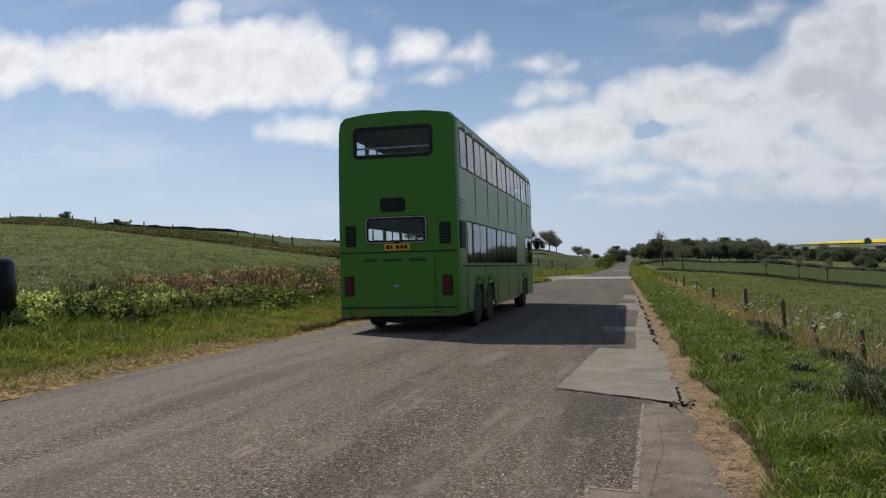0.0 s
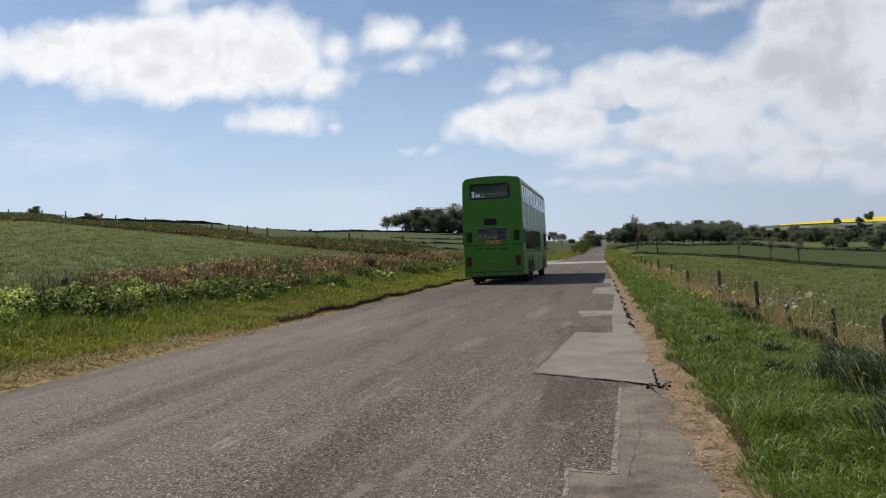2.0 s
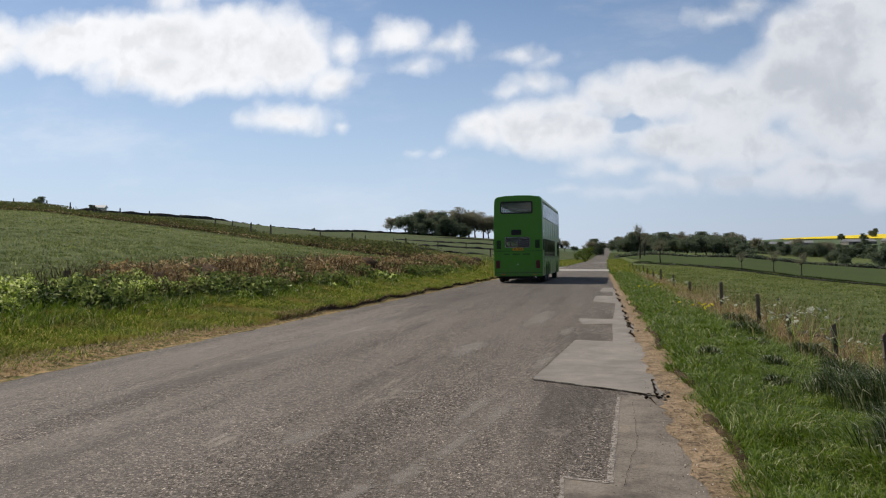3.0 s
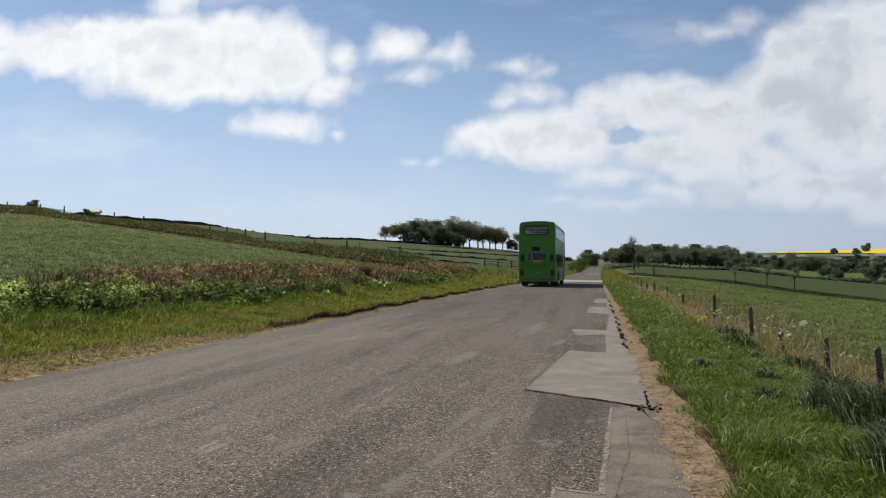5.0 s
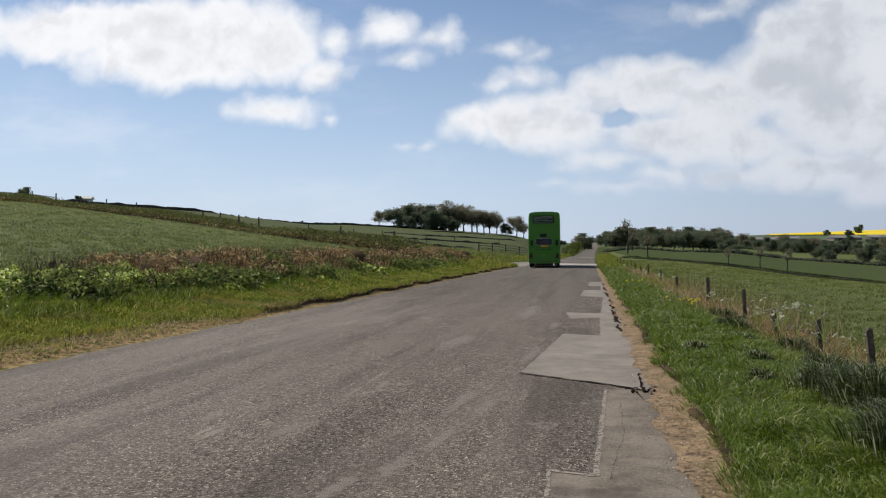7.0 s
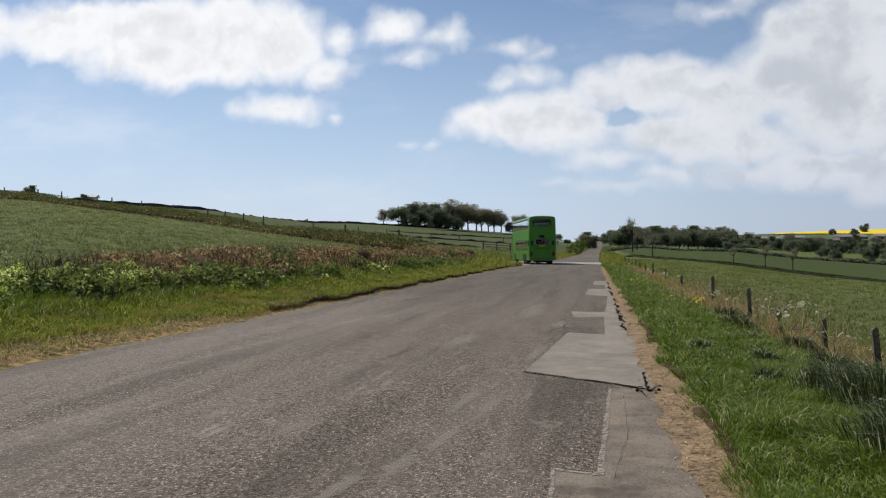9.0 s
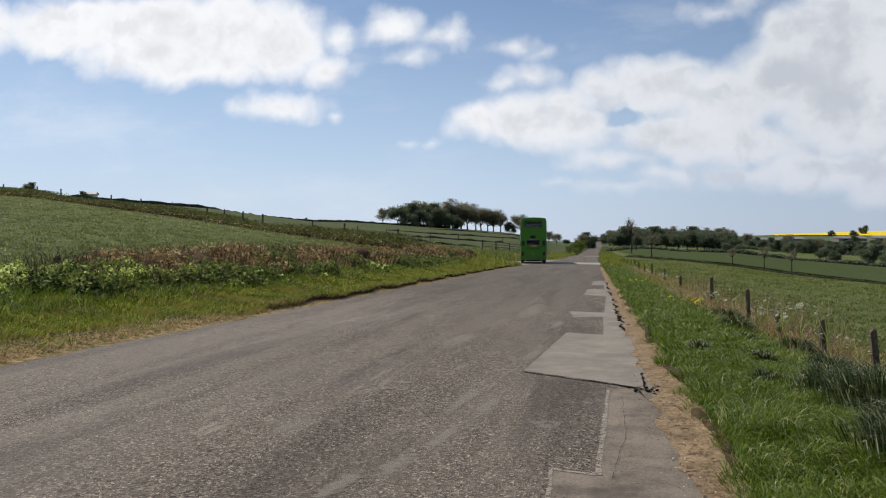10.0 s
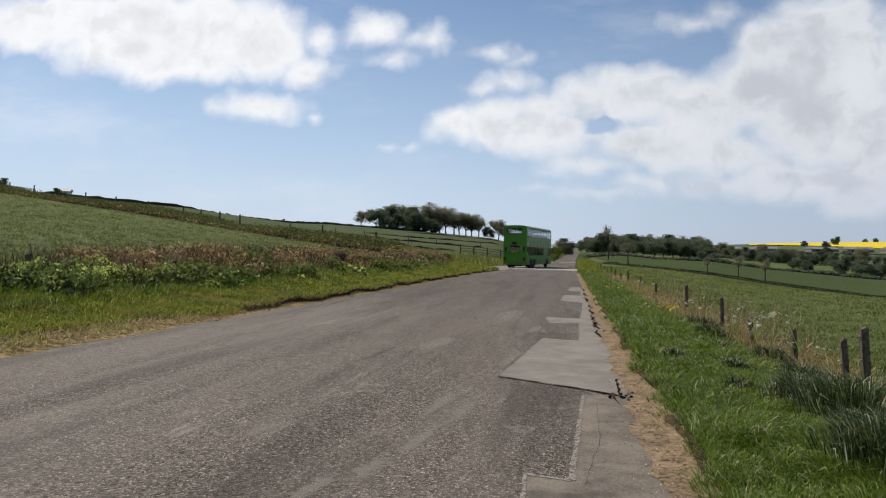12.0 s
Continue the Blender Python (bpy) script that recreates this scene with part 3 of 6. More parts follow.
def make_wheel(bus, x, y, side):
    tyre = part("wheel", lathe([(0.28, -0.13), (0.44, -0.14), (0.49, -0.11), (0.50, 0.0), (0.49, 0.11), (0.44, 0.14), (0.28, 0.13)]), MAT["rubber"], bus, "black rubber bus tyre")
    tyre.location = (x, y, 0.50)
    part("rim", lathe([(0.29, side * 0.125), (0.27, side * 0.10), (0.17, side * 0.06), (0.13, side * 0.12), (0.10, side * 0.14), (0.02, side * 0.14)], n=24), MAT["paint_dull"], tyre, "dusty green wheel rim")
    hub = bmesh.new()
    for k in range(10):
        a = 2 * math.pi * k / 10
        c = bmesh.ops.create_cone(hub, cap_ends=True, segments=6, radius1=0.018, radius2=0.014, depth=0.04, matrix=Matrix.Translation((side * 0.10, 0.21 * math.cos(a), 0.21 * math.sin(a))) @ Matrix.Rotation(math.pi / 2, 4, "Y"))
    part("wheel_nuts", hub, MAT["steel"], tyre)
    return tyre


def make_bus():
    bus = tagged(new("bus"), "green three-axle double-decker bus driving away along the road", "bus")
    body = part("body", bus_shell(), MAT["paint"], bus, "faded green painted bodywork")
    thicken(body, 0.05)
    rear_holes = [(-0.86, 0.74, 3.5, 4.09), (-0.64, 0.6, 1.79, 2.30)]
    back = part("rear_panel", end_panel(0.0, rear_holes, 0.973), MAT["paint"], bus)
    thicken(back, 0.05)
    front_holes = [(-1.1, 1.1, 3.2, 4.0), (-1.1, 1.1, 1.3, 2.5)]
    front = part("front_panel", end_panel(LENGTH, front_holes, 0.95, flip=True), MAT["paint"], bus)
    thicken(front, 0.05, 1)
    for h in rear_holes:
        bus_window(bus, *h, rear_place, 0.09, 0.05, h[2] < 3)
    for h in front_holes:
        bus_window(bus, *h, front_place, 0.09, 0.05)
    for side, low in ((1, LOWER), (-1, LOWER_NEAR)):
        for a, b in UPPER:
            bus_window(bus, a, b, 3.27, 4.06, wall_place(side), 0.05, 0.02)
        for a, b in low:
            bus_window(bus, a, b, 1.37, 2.22, wall_place(side), 0.05, 0.02)
    # decks, seats and the dark underside
    part("lower_deck", box(-1.18, 1.18, 0.1, LENGTH - 0.1, 0.62, 0.70), MAT["inside"], bus)
    part("upper_deck", box(-1.18, 1.18, 0.1, LENGTH - 0.1, 2.5, 2.6), MAT["inside"], bus)
    part("engine_bay", box(-1.15, 1.15, 0.06, 1.2, 0.42, 1.32), MAT["black"], bus)
    # black box and flaps added to deepen the shade under the bus
    part("sump", box(-0.7, 0.7, 0.25, 1.4, 0.2, 0.44, 0.03), MAT["black"], bus)
    for side in (-1, 1):
        part("mud_flap", box(side * 0.98 - 0.22, side * 0.98 + 0.22, 1.42, 1.44, 0.2, 0.9), MAT["black"], bus, "black flap added to deepen the shade behind the wheels")
    part("chassis", box(-0.55, 0.55, 0.3, LENGTH - 0.3, 0.32, 0.6), MAT["black"], bus)
    for z in (0.7, 2.6):
        for k in range(11):
            for s in (-1, 1):
                y = 1.5 + k * 0.86
                bm = box(s * 0.72 - 0.42, s * 0.72 + 0.42, y, y + 0.42, z + 0.3, z + 0.44, 0.03)
                box(s * 0.72 - 0.42, s * 0.72 + 0.42, y - 0.08, y + 0.02, z + 0.35, z + 0.98, 0.03, bm)
                part("seat", bm, MAT["seat"], bus)
    part("rear_bench", box(-1.1, 1.1, 0.95, 1.25, 1.1, 1.72, 0.04), MAT["seat"], bus, "dark rear bench seat")
    # widened to full width to block front-window sky from the rear window
    part("cab_partition", box(-1.15, 1.15, 9.25, 9.3, 0.7, 2.45, 0.01), MAT["inside"], bus)
    part("stair_casing", box(0.35, 1.15, 7.9, 9.2, 0.7, 2.45, 0.03), MAT["inside"], bus)
    part("upper_bench", box(-1.1, 1.1, 0.5, 0.75, 2.6, 3.46, 0.04), MAT["seat"], bus, "dark upper rear bench seat")
    for z in (3.7, 3.56):
        part("grab_rail", box(-0.9, 0.8, 0.16, 0.19, z, z + 0.03), MAT["steel"], bus, "steel rail behind the upper rear window")
    # rear fittings
    bm = bmesh.new()
    front_loop = [bm.verts.new(rear_place(x, z, 0.022)) for x, z in rounded(-0.33, 0.18, 2.41, 2.68, 0.07)]
    bm.faces.new(front_loop)
    ext = bmesh.ops.extrude_face_region(bm, geom=bm.faces[:])
    for v in ext["geom"]:
        if isinstance(v, bmesh.types.BMVert):
            v.co.y += 0.03
    part("destination_box", bm, MAT["black"], bus, "blank dark destination box")
    for x, z in ((-1.08, 1.73), (0.86, 1.75)):
        vent = part("vent", box(x, x + 0.22, -0.035, -0.005, z, z + 0.42, 0.01), MAT["black"], bus, "dark grille")
        for k in range(7):
            part("slat", box(x + 0.015, x + 0.205, -0.045, -0.03, z + 0.04 + k * 0.055, z + 0.06 + k * 0.055), MAT["dark_green"], vent)
    for x in (-1.12, 0.9):
        lamp = part("tail_lamp", box(x, x + 0.2, -0.04, 0.0, 0.74, 1.14, 0.015), MAT["black"], bus, "dark red tail lamp cluster")
        for k in range(3):
            part("lens", box(x + 0.015, x + 0.185, -0.052, -0.038, 0.76 + k * 0.125, 0.875 + k * 0.125, 0.006), MAT["red_lens"], lamp)
    for x in (-0.85, 0.72):
        part("reflector", box(x, x + 0.22, -0.06, -0.02, 0.40, 0.455, 0.008), MAT["amber_lens"], bus, "small orange reflector")
    plate = part("number_plate", box(-0.26, 0.26, -0.055, -0.03, 1.64, 1.77, 0.006), MAT["plate"], bus, "yellow number plate with plain dark bars")
    for a, b in ((-0.22, -0.15), (-0.13, -0.09), (-0.02, 0.05), (0.07, 0.13), (0.15, 0.22)):
        part("bar", box(a, b, -0.062, -0.05, 1.67, 1.74), MAT["black"], plate)
    part("plate_lamp", box(-0.06, 0.06, -0.075, -0.02, 1.785, 1.825, 0.01), MAT["black"], bus)
    part("engine_cover", box(-0.86, 0.76, -0.05, -0.018, 0.52, 1.58, 0.012), MAT["paint"], bus, "green engine cover")
    part("cover_handle", box(-0.07, 0.03, -0.085, -0.045, 0.92, 0.96, 0.008), MAT["steel"], bus, "chrome handle")
    for a, b in ((-0.7, -0.42), (-0.28, 0.1), (0.24, 0.6)):
        part("louvre", box(a, b, -0.056, -0.04, 1.42, 1.48), MAT["dark_green"], bus)
    for z in (1.60, 0.505):
        part("body_seam", box(-1.2, 1.2, -0.042, -0.012, z, z + 0.018), MAT["black"], bus)
    part("bumper", box(-1.2, 1.2, -0.06, 0.04, 0.34, 0.49, 0.02), MAT["paint"], bus, "green rear bumper strip")
    # side fittings: seams, the slim louvre by the engine, flap, mirror
    for side in (-1, 1):
        for y in (1.75, 3.24, 4.74, 6.24, 7.74, 9.14, 10.39):
            part("side_seam", box(side * 1.246 - 0.006, side * 1.246 + 0.006, y, y + 0.012, 2.3, 3.2), MAT["dark_green"], bus)
        for y in (0.7, 2.7, 4.4, 6.2, 8.0, 9.0):
            part("side_seam", box(side * 1.25 - 0.006, side * 1.25 + 0.006, y, y + 0.012, 0.42, 1.3), MAT["dark_green"], bus)
        part("waist_rail", box(side * 1.25 - 0.012, side * 1.25 + 0.012, 0.25, LENGTH - 0.4, 1.28, 1.32), MAT["dark_green"], bus)
        part("side_grille", box(side * 1.25 - 0.015, side * 1.25 + 0.015, 0.12, 0.55, 1.65, 2.2, 0.005), MAT["black"], bus)
        part("roof_gutter", box(side * 1.155 - 0.02, side * 1.155 + 0.02, 0.25, LENGTH - 0.4, 4.14, 4.17), MAT["paint"], bus)
    for k in range(5):
        part("notice_line", box(1.248, 1.262, 0.2, 0.62 - 0.05 * (k % 2), 2.36 + k * 0.065, 2.39 + k * 0.065), MAT["white"], bus)
    part("mirror", box(1.32, 1.47, LENGTH - 0.15, LENGTH - 0.08, 1.85, 2.1, 0.02), MAT["black"], bus, "black wing mirror")
    part("mirror_arm", box(1.2, 1.34, LENGTH - 0.13, LENGTH - 0.1, 2.1, 2.13), MAT["black"], bus)
    for y in AXLES:
        part("axle", box(-1.0, 1.0, y - 0.06, y + 0.06, 0.44, 0.56), MAT["black"], bus)
        for side in (-1, 1):
            part("wheel_arch", box(side * 0.86 - 0.02, side * 0.86 + 0.02, y - 0.6, y + 0.6, 0.42, 1.1), MAT["black"], bus)
    wheels = [make_wheel(bus, side * 1.07, y, side) for y in AXLES for side in (-1, 1)]
    return bus, wheels


MAT["paint"].node_tree.nodes["Principled BSDF"].inputs["Coat Weight"].default_value = 0.06
MAT["paint"].node_tree.nodes["Principled BSDF"].inputs["Coat Roughness"].default_value = 0.12
MAT["dark_green"] = material("dark_green", mottled((0.018, 0.05, 0.01), (0.03, 0.08, 0.016), 20, 3), rough=0.6)
MAT["paint_dull"] = material("paint_dull", mottled((0.05, 0.10, 0.03), (0.10, 0.13, 0.07), 14, 3), rough=0.8)
bus, wheels = make_bus()


# ---------------------------------------------------------------- plants
def leafy(name, stops, patch=None, through=0.45, rough=0.7, gloss=0.1):
    """Thin leaves: part of the light comes through."""
    m = bpy.data.materials.new(name)
    m.use_nodes = True
    n = Nodes(m.node_tree)
    col = islands(stops, patch)(n, n.add("ShaderNodeTexCoord").outputs["Object"])
    b = n.add("ShaderNodeBsdfPrincipled", {"Base Color": col, "Roughness": rough, "Specular IOR Level": gloss})
    t = n.add("ShaderNodeBsdfTranslucent", {"Color": col})
    mixed = n.add("ShaderNodeMixShader", {0: through, 1: b.outputs[0], 2: t.outputs[0]})
    n.tree.links.new(mixed.outputs[0], n.add("ShaderNodeOutputMaterial").inputs[0])
    return m


MAT.update({
    # the palest stops paint the grey-white sheen of the blades into the colour
    "grass": leafy("grass", [(0.0, (0.022, 0.042, 0.002)), (0.35, (0.065, 0.115, 0.006)), (0.7, (0.15, 0.22, 0.014)), (0.9, (0.27, 0.32, 0.07)), (0.96, (0.42, 0.42, 0.2)), (1.0, (0.6, 0.56, 0.36))], ((0.115, 0.175, 0.014), 1.1, 0.5, 0.68), 0.4, 0.42, 0.2),
    "verge_left": leafy("verge_left", [(0.0, (0.045, 0.075, 0.008)), (0.4, (0.14, 0.185, 0.022)), (0.8, (0.27, 0.30, 0.05)), (0.93, (0.40, 0.36, 0.11)), (1.0, (0.5, 0.39, 0.18))], ((0.28, 0.24, 0.06), 0.9, 0.52, 0.7), 0.45, 0.7, 0.05),
    "tussock": leafy("tussock", [(0.0, (0.018, 0.032, 0.008)), (0.45, (0.045, 0.07, 0.016)), (0.72, (0.095, 0.125, 0.035)), (0.86, (0.2, 0.23, 0.10)), (0.94, (0.55, 0.53, 0.36)), (1.0, (0.7, 0.68, 0.5))], None, 0.3, 0.45, 0.2),
    "straw": leafy("straw", [(0.0, (0.13, 0.085, 0.04)), (0.5, (0.30, 0.215, 0.11)), (1.0, (0.55, 0.44, 0.27))], None, 0.3, 0.8),
    "bracken": leafy("bracken", [(0.0, (0.10, 0.062, 0.026)), (0.4, (0.27, 0.185, 0.085)), (0.8, (0.42, 0.31, 0.16)), (1.0, (0.6, 0.48, 0.28))], None, 0.35, 0.85),
    "stem": leafy("stem", [(0.0, (0.025, 0.016, 0.009)), (0.6, (0.08, 0.05, 0.028)), (1.0, (0.22, 0.16, 0.09))], None, 0.1, 0.85),
    "weed": leafy("weed", [(0.0, (0.035, 0.06, 0.010)), (0.3, (0.19, 0.26, 0.04)), (0.7, (0.42, 0.50, 0.11)), (1.0, (0.68, 0.70, 0.32))], None, 0.55, 0.5, 0.2),
    "clump": leafy("clump", [(0.0, (0.05, 0.075, 0.014)), (0.5, (0.095, 0.13, 0.026)), (1.0, (0.16, 0.19, 0.05))], None, 0.35),
    "nettle": leafy("nettle", [(0.0, (0.045, 0.065, 0.018)), (0.5, (0.12, 0.155, 0.04)), (0.9, (0.2, 0.24, 0.07)), (1.0, (0.38, 0.4, 0.15))]),
    "field_tuft": leafy("field_tuft", [(0.0, (0.12, 0.145, 0.034)), (0.5, (0.20, 0.225, 0.065)), (1.0, (0.31, 0.32, 0.14))], None, 0.55),
    "leaf": leafy("leaf", [(0.0, (0.07, 0.092, 0.06)), (0.5, (0.115, 0.14, 0.085)), (1.0, (0.175, 0.20, 0.115))], None, 0.4, 0.6),
    "leaf_brown": leafy("leaf_brown", [(0.0, (0.14, 0.125, 0.09)), (0.5, (0.21, 0.195, 0.13)), (1.0, (0.28, 0.27, 0.16))], None, 0.4, 0.6),
    "leaf_fresh": leafy("leaf_fresh", [(0.0, (0.05, 0.08, 0.012)), (0.5, (0.10, 0.14, 0.02)), (1.0, (0.17, 0.20, 0.04))], None, 0.35, 0.6),
    "bark": material("bark", mottled((0.025, 0.02, 0.016), (0.075, 0.062, 0.05), 12, 2), rough=0.95, bump=0.8, bump_scale=14),
    "post": material("post", mottled((0.055, 0.042, 0.03), (0.17, 0.135, 0.098), 22, 4), rough=0.9, bump=0.6, bump_scale=30),
    "stone": material("stone", mottled((0.018, 0.017, 0.014), (0.06, 0.055, 0.046), 6, 1), rough=0.95, bump=0.9, bump_scale=7),
    "petal_white": leafy("petal_white", [(0.0, (0.34, 0.35, 0.22)), (1.0, (0.62, 0.61, 0.47))], None, 0.3, 0.7),
    "petal_yellow": leafy("petal_yellow", [(0.0, (0.72, 0.62, 0.01)), (1.0, (0.85, 0.78, 0.03))], None, 0.3, 0.6),
    "wrap": material("wrap", mottled((0.006, 0.006, 0.008), (0.014, 0.014, 0.017), 10, 2), rough=0.4, bump=0.4, bump_scale=9),
    "slate": material("slate", mottled((0.12, 0.12, 0.125), (0.22, 0.22, 0.22), 3, 0.3), rough=0.8),
    "render_wall": material("render_wall", mottled((0.5, 0.49, 0.46), (0.72, 0.71, 0.68), 2, 0.3), rough=0.9),
    "stone_wall": material("stone_wall", mottled((0.12, 0.11, 0.095), (0.24, 0.22, 0.19), 2, 0.3), rough=0.95),
})

rng = np.random.default_rng(7)


def raw_mesh(name, co, loops, sizes, mat):
    me = bpy.data.meshes.new(name)
    me.vertices.add(len(co))
    me.vertices.foreach_set("co", np.ascontiguousarray(co, dtype=np.float32).ravel())
    me.loops.add(len(loops))
    me.loops.foreach_set("vertex_index", loops.astype(np.int32))
    me.polygons.add(len(sizes))
    starts = np.concatenate([[0], np.cumsum(sizes)[:-1]]).astype(np.int32)
    me.polygons.foreach_set("loop_start", starts)
    me.polygons.foreach_set("loop_total", sizes.astype(np.int32))
    me.materials.append(mat)
    me.update(calc_edges=True)
    return me


def blades(name, base, tall, wide, lean, mat, bend=0.6, comb=None):
    """Blades of grass: root, bent middle and tip for each place in base."""
    n = len(base)
    turn = rng.uniform(0, 2 * np.pi, n)
    across = np.stack([np.cos(turn), np.sin(turn), np.zeros(n)], 1) * wide[:, None] / 2
    go = rng.uniform(0, 2 * np.pi, n) if comb is None else comb
    tip = np.stack([np.cos(go), np.sin(go), np.zeros(n)], 1) * (tall * lean)[:, None]
    up = np.zeros((n, 3))
    up[:, 2] = tall
    mid = base + up * bend + tip * 0.35
    end = base + up * (1 - 0.25 * np.minimum(lean, 1.5))[:, None] + tip
    co = np.stack([base - across, base + across, mid + across * 0.75, mid - across * 0.75, end], 1).reshape(-1, 3)
    k = np.arange(n)[:, None] * 5
    loops = np.hstack([k, k + 1, k + 2, k + 3, k + 3, k + 2, k + 4]).ravel()
    return raw_mesh(name, co, loops, np.tile([4, 3], n), mat)


def leaves(name, mid, size, mat, flat=0.4, long=1.5):
    """Loose leaves: a folded diamond of two triangles at each place."""
    n = len(mid)
    a = rng.normal(size=(n, 3))
    a[:, 2] *= flat
    a /= np.linalg.norm(a, axis=1)[:, None]
    b = np.cross(a, rng.normal(size=(n, 3)))
    b /= np.linalg.norm(b, axis=1)[:, None] + 1e-9
    s = size[:, None] / 2
    c = np.cross(a, b) * s * 0.25
    co = np.stack([mid - a * s * long, mid + b * s + c, mid + a * s * long, mid - b * s + c], 1).reshape(-1, 3)
    k = np.arange(n)[:, None] * 4
    loops = np.hstack([k, k + 1, k + 2, k, k + 2, k + 3]).ravel()
    return raw_mesh(name, co, loops, np.tile([3, 3], n), mat)


def ground_at(x, y):
    return height(x, y) + lumps(x, y, 0.9, 0.03) * step(np.abs(x - road_mid(y)), 5, 8)


def stuff(me, label, category):
    return tagged(new(me.name, me), label, category, kind="stuff")


def spread(n, y0, y1, x_of, near=True):
    """Places along the road, thinner with distance; x_of(y, chance) gives the place across."""
    y = y0 * np.exp(rng.uniform(0, 1, n) * math.log(y1 / y0)) if near else rng.uniform(y0, y1, n)
    x = x_of(y, rng.uniform(0, 1, n))
    return np.stack([x, y, ground_at(x, y)], 1)


def clump(p, s):
    """0 to 1, patchy over the ground."""
    return np.clip(0.5 + 0.5 * np.sin(p[:, 0] * s + 1.7 * np.sin(p[:, 1] * s * 0.6)) * np.sin(p[:, 1] * s * 0.8 + 1.1 * np.sin(p[:, 0] * s * 1.3 + 1)), 0, 1)


def make_grass():
    # verge beside the fence
    p = spread(380000, 2.0, 75, lambda y, c: right_edge(y) + 0.05 + 0.03 * np.sin(y * 7) + 0.04 * np.sin(y * 2.7) + 3.3 * c ** 0.9)
    side = p[:, 0] - right_edge(p[:, 1])
    c = clump(p, 2.6)
    c2 = clump(p, 7.5)
    c3 = clump(p[:, ::-1], 4.3)
    tall = (0.025 + 0.045 * c ** 2 + 0.07 * c2 ** 2 + 0.04 * c3 + 0.035 * np.clip(side - 0.4, 0, 1.6)) * rng.uniform(0.4, 1.35, len(p))
    wide = (0.0032 + 0.00055 * p[:, 1]) * rng.uniform(0.7, 1.3, len(p))
    comb = 6.3 * clump(p, 1.3) + 5.0 * clump(p[:, ::-1], 4.1) + rng.normal(size=len(p)) * 1.5
    stuff(blades("verge_grass", p, tall, wide, rng.uniform(0.5, 2.2, len(p)), MAT["grass"], comb=comb), "long lush green grass on the roadside verge", "grass")
    y = rng.uniform(-8, 2.2, 16000)
    x = right_edge(y) + 0.06 + 3.2 * rng.uniform(0, 1, len(y))
    p = np.stack([x, y, ground_at(x, y)], 1)
    stuff(blades("verge_grass", p, rng.uniform(0.08, 0.3, len(p)), rng.uniform(0.006, 0.012, len(p)), rng.uniform(0.3, 1.6, len(p)), MAT["grass"]), "long green grass on the verge behind the viewpoint", "grass")
    # coarse tussocks in it
    mids = np.array([(2.35, 6.3), (2.7, 6.8), (2.2, 6.95), (1.95, 4.75), (2.25, 4.95), (2.9, 9.4), (3.1, 11.5), (2.0, 8.8), (2.6, 13.0), (1.7, 7.4), (3.0, 16.0), (2.3, 11.0), (1.45, 9.6)])
    big = np.array([0.40, 0.40, 0.3, 0.34, 0.32, 0.26, 0.26, 0.14, 0.26, 0.12, 0.28, 0.16, 0.12])
    pick = rng.choice(len(mids), 19000, p=big ** 1.3 / (big ** 1.3).sum())
    off = rng.normal(size=(19000, 2)) * (big[pick] * 0.45)[:, None]
    xy = mids[pick] + off
    p = np.column_stack([xy, ground_at(xy[:, 0], xy[:, 1])])
    fall = np.exp(-(off ** 2).sum(1) / (big[pick] ** 2))
    tall = big[pick] * (0.4 + 0.75 * fall) * rng.uniform(0.55, 1.25, len(p))
    comb = np.arctan2(off[:, 1], off[:, 0]) + rng.normal(size=len(p)) * 1.0
    stuff(blades("tussock_grass", p, tall, rng.uniform(0.004, 0.009, len(p)) + 0.0003 * p[:, 1], rng.uniform(0.25, 1.15, len(p)), MAT["tussock"], 0.72, comb), "coarse grey-green tussock grass with bleached blades", "grass")
    # dry stalks along the fence and in the verge
    p = spread(2400, 5.0, 70, lambda y, c: 3.1 + 0.018 * y + rng.normal(size=len(y)) * 0.35 + 0.4 * c)
    stuff(blades("dry_grass", p, rng.uniform(0.15, 0.5, len(p)), 0.004 + 0.0004 * p[:, 1], rng.uniform(0.2, 1.6, len(p)), MAT["straw"]), "dry straw-coloured grass along the fence", "dry grass")
    mids = np.array([(3.6, 8.3), (3.9, 9.4), (3.7, 10.6), (3.3, 19.0), (3.5, 22.5), (3.4, 26.0), (3.7, 30.0), (4.0, 14.5)])
    pick = rng.integers(0, len(mids), 4200)
    xy = mids[pick] + rng.normal(size=(4200, 2)) * np.where(pick < 3, 0.28, 0.55)[:, None] * (0.8, 2.0)
    p = np.column_stack([xy, ground_at(xy[:, 0], xy[:, 1])])
    stuff(blades("dry_grass", p, rng.uniform(0.1, 0.34, 4200), 0.004 + 0.0004 * p[:, 1], rng.uniform(0.4, 1.9, 4200), MAT["straw"]), "patches of bleached dry grass by the fence", "dry grass")
    mids = np.array([(4.2, 17.5), (4.6, 19.5), (4.0, 22.0), (4.4, 15.5), (4.3, 26.0), (4.6, 31.0)])
    pick = rng.integers(0, len(mids), 900)
    xy = mids[pick] + rng.normal(size=(900, 2)) * (0.35, 1.1)
    p = np.column_stack([xy, ground_at(xy[:, 0], xy[:, 1])])
    stuff(blades("dead_stalks", p, rng.uniform(0.4, 1.05, 900), np.full(900, 0.006), rng.uniform(0.05, 0.6, 900), MAT["straw"]), "tall thin dead stalks beside the fence", "dead stalks")
    # rank dead growth along the fence
    p = spread(9000, 11.0, 60, lambda y, c: 3.0 + 0.02 * y + rng.normal(size=len(y)) * 0.35 + 0.5 * c)
    p = p[clump(p, 1.1) + 0.2 * rng.uniform(size=len(p)) > 0.62]
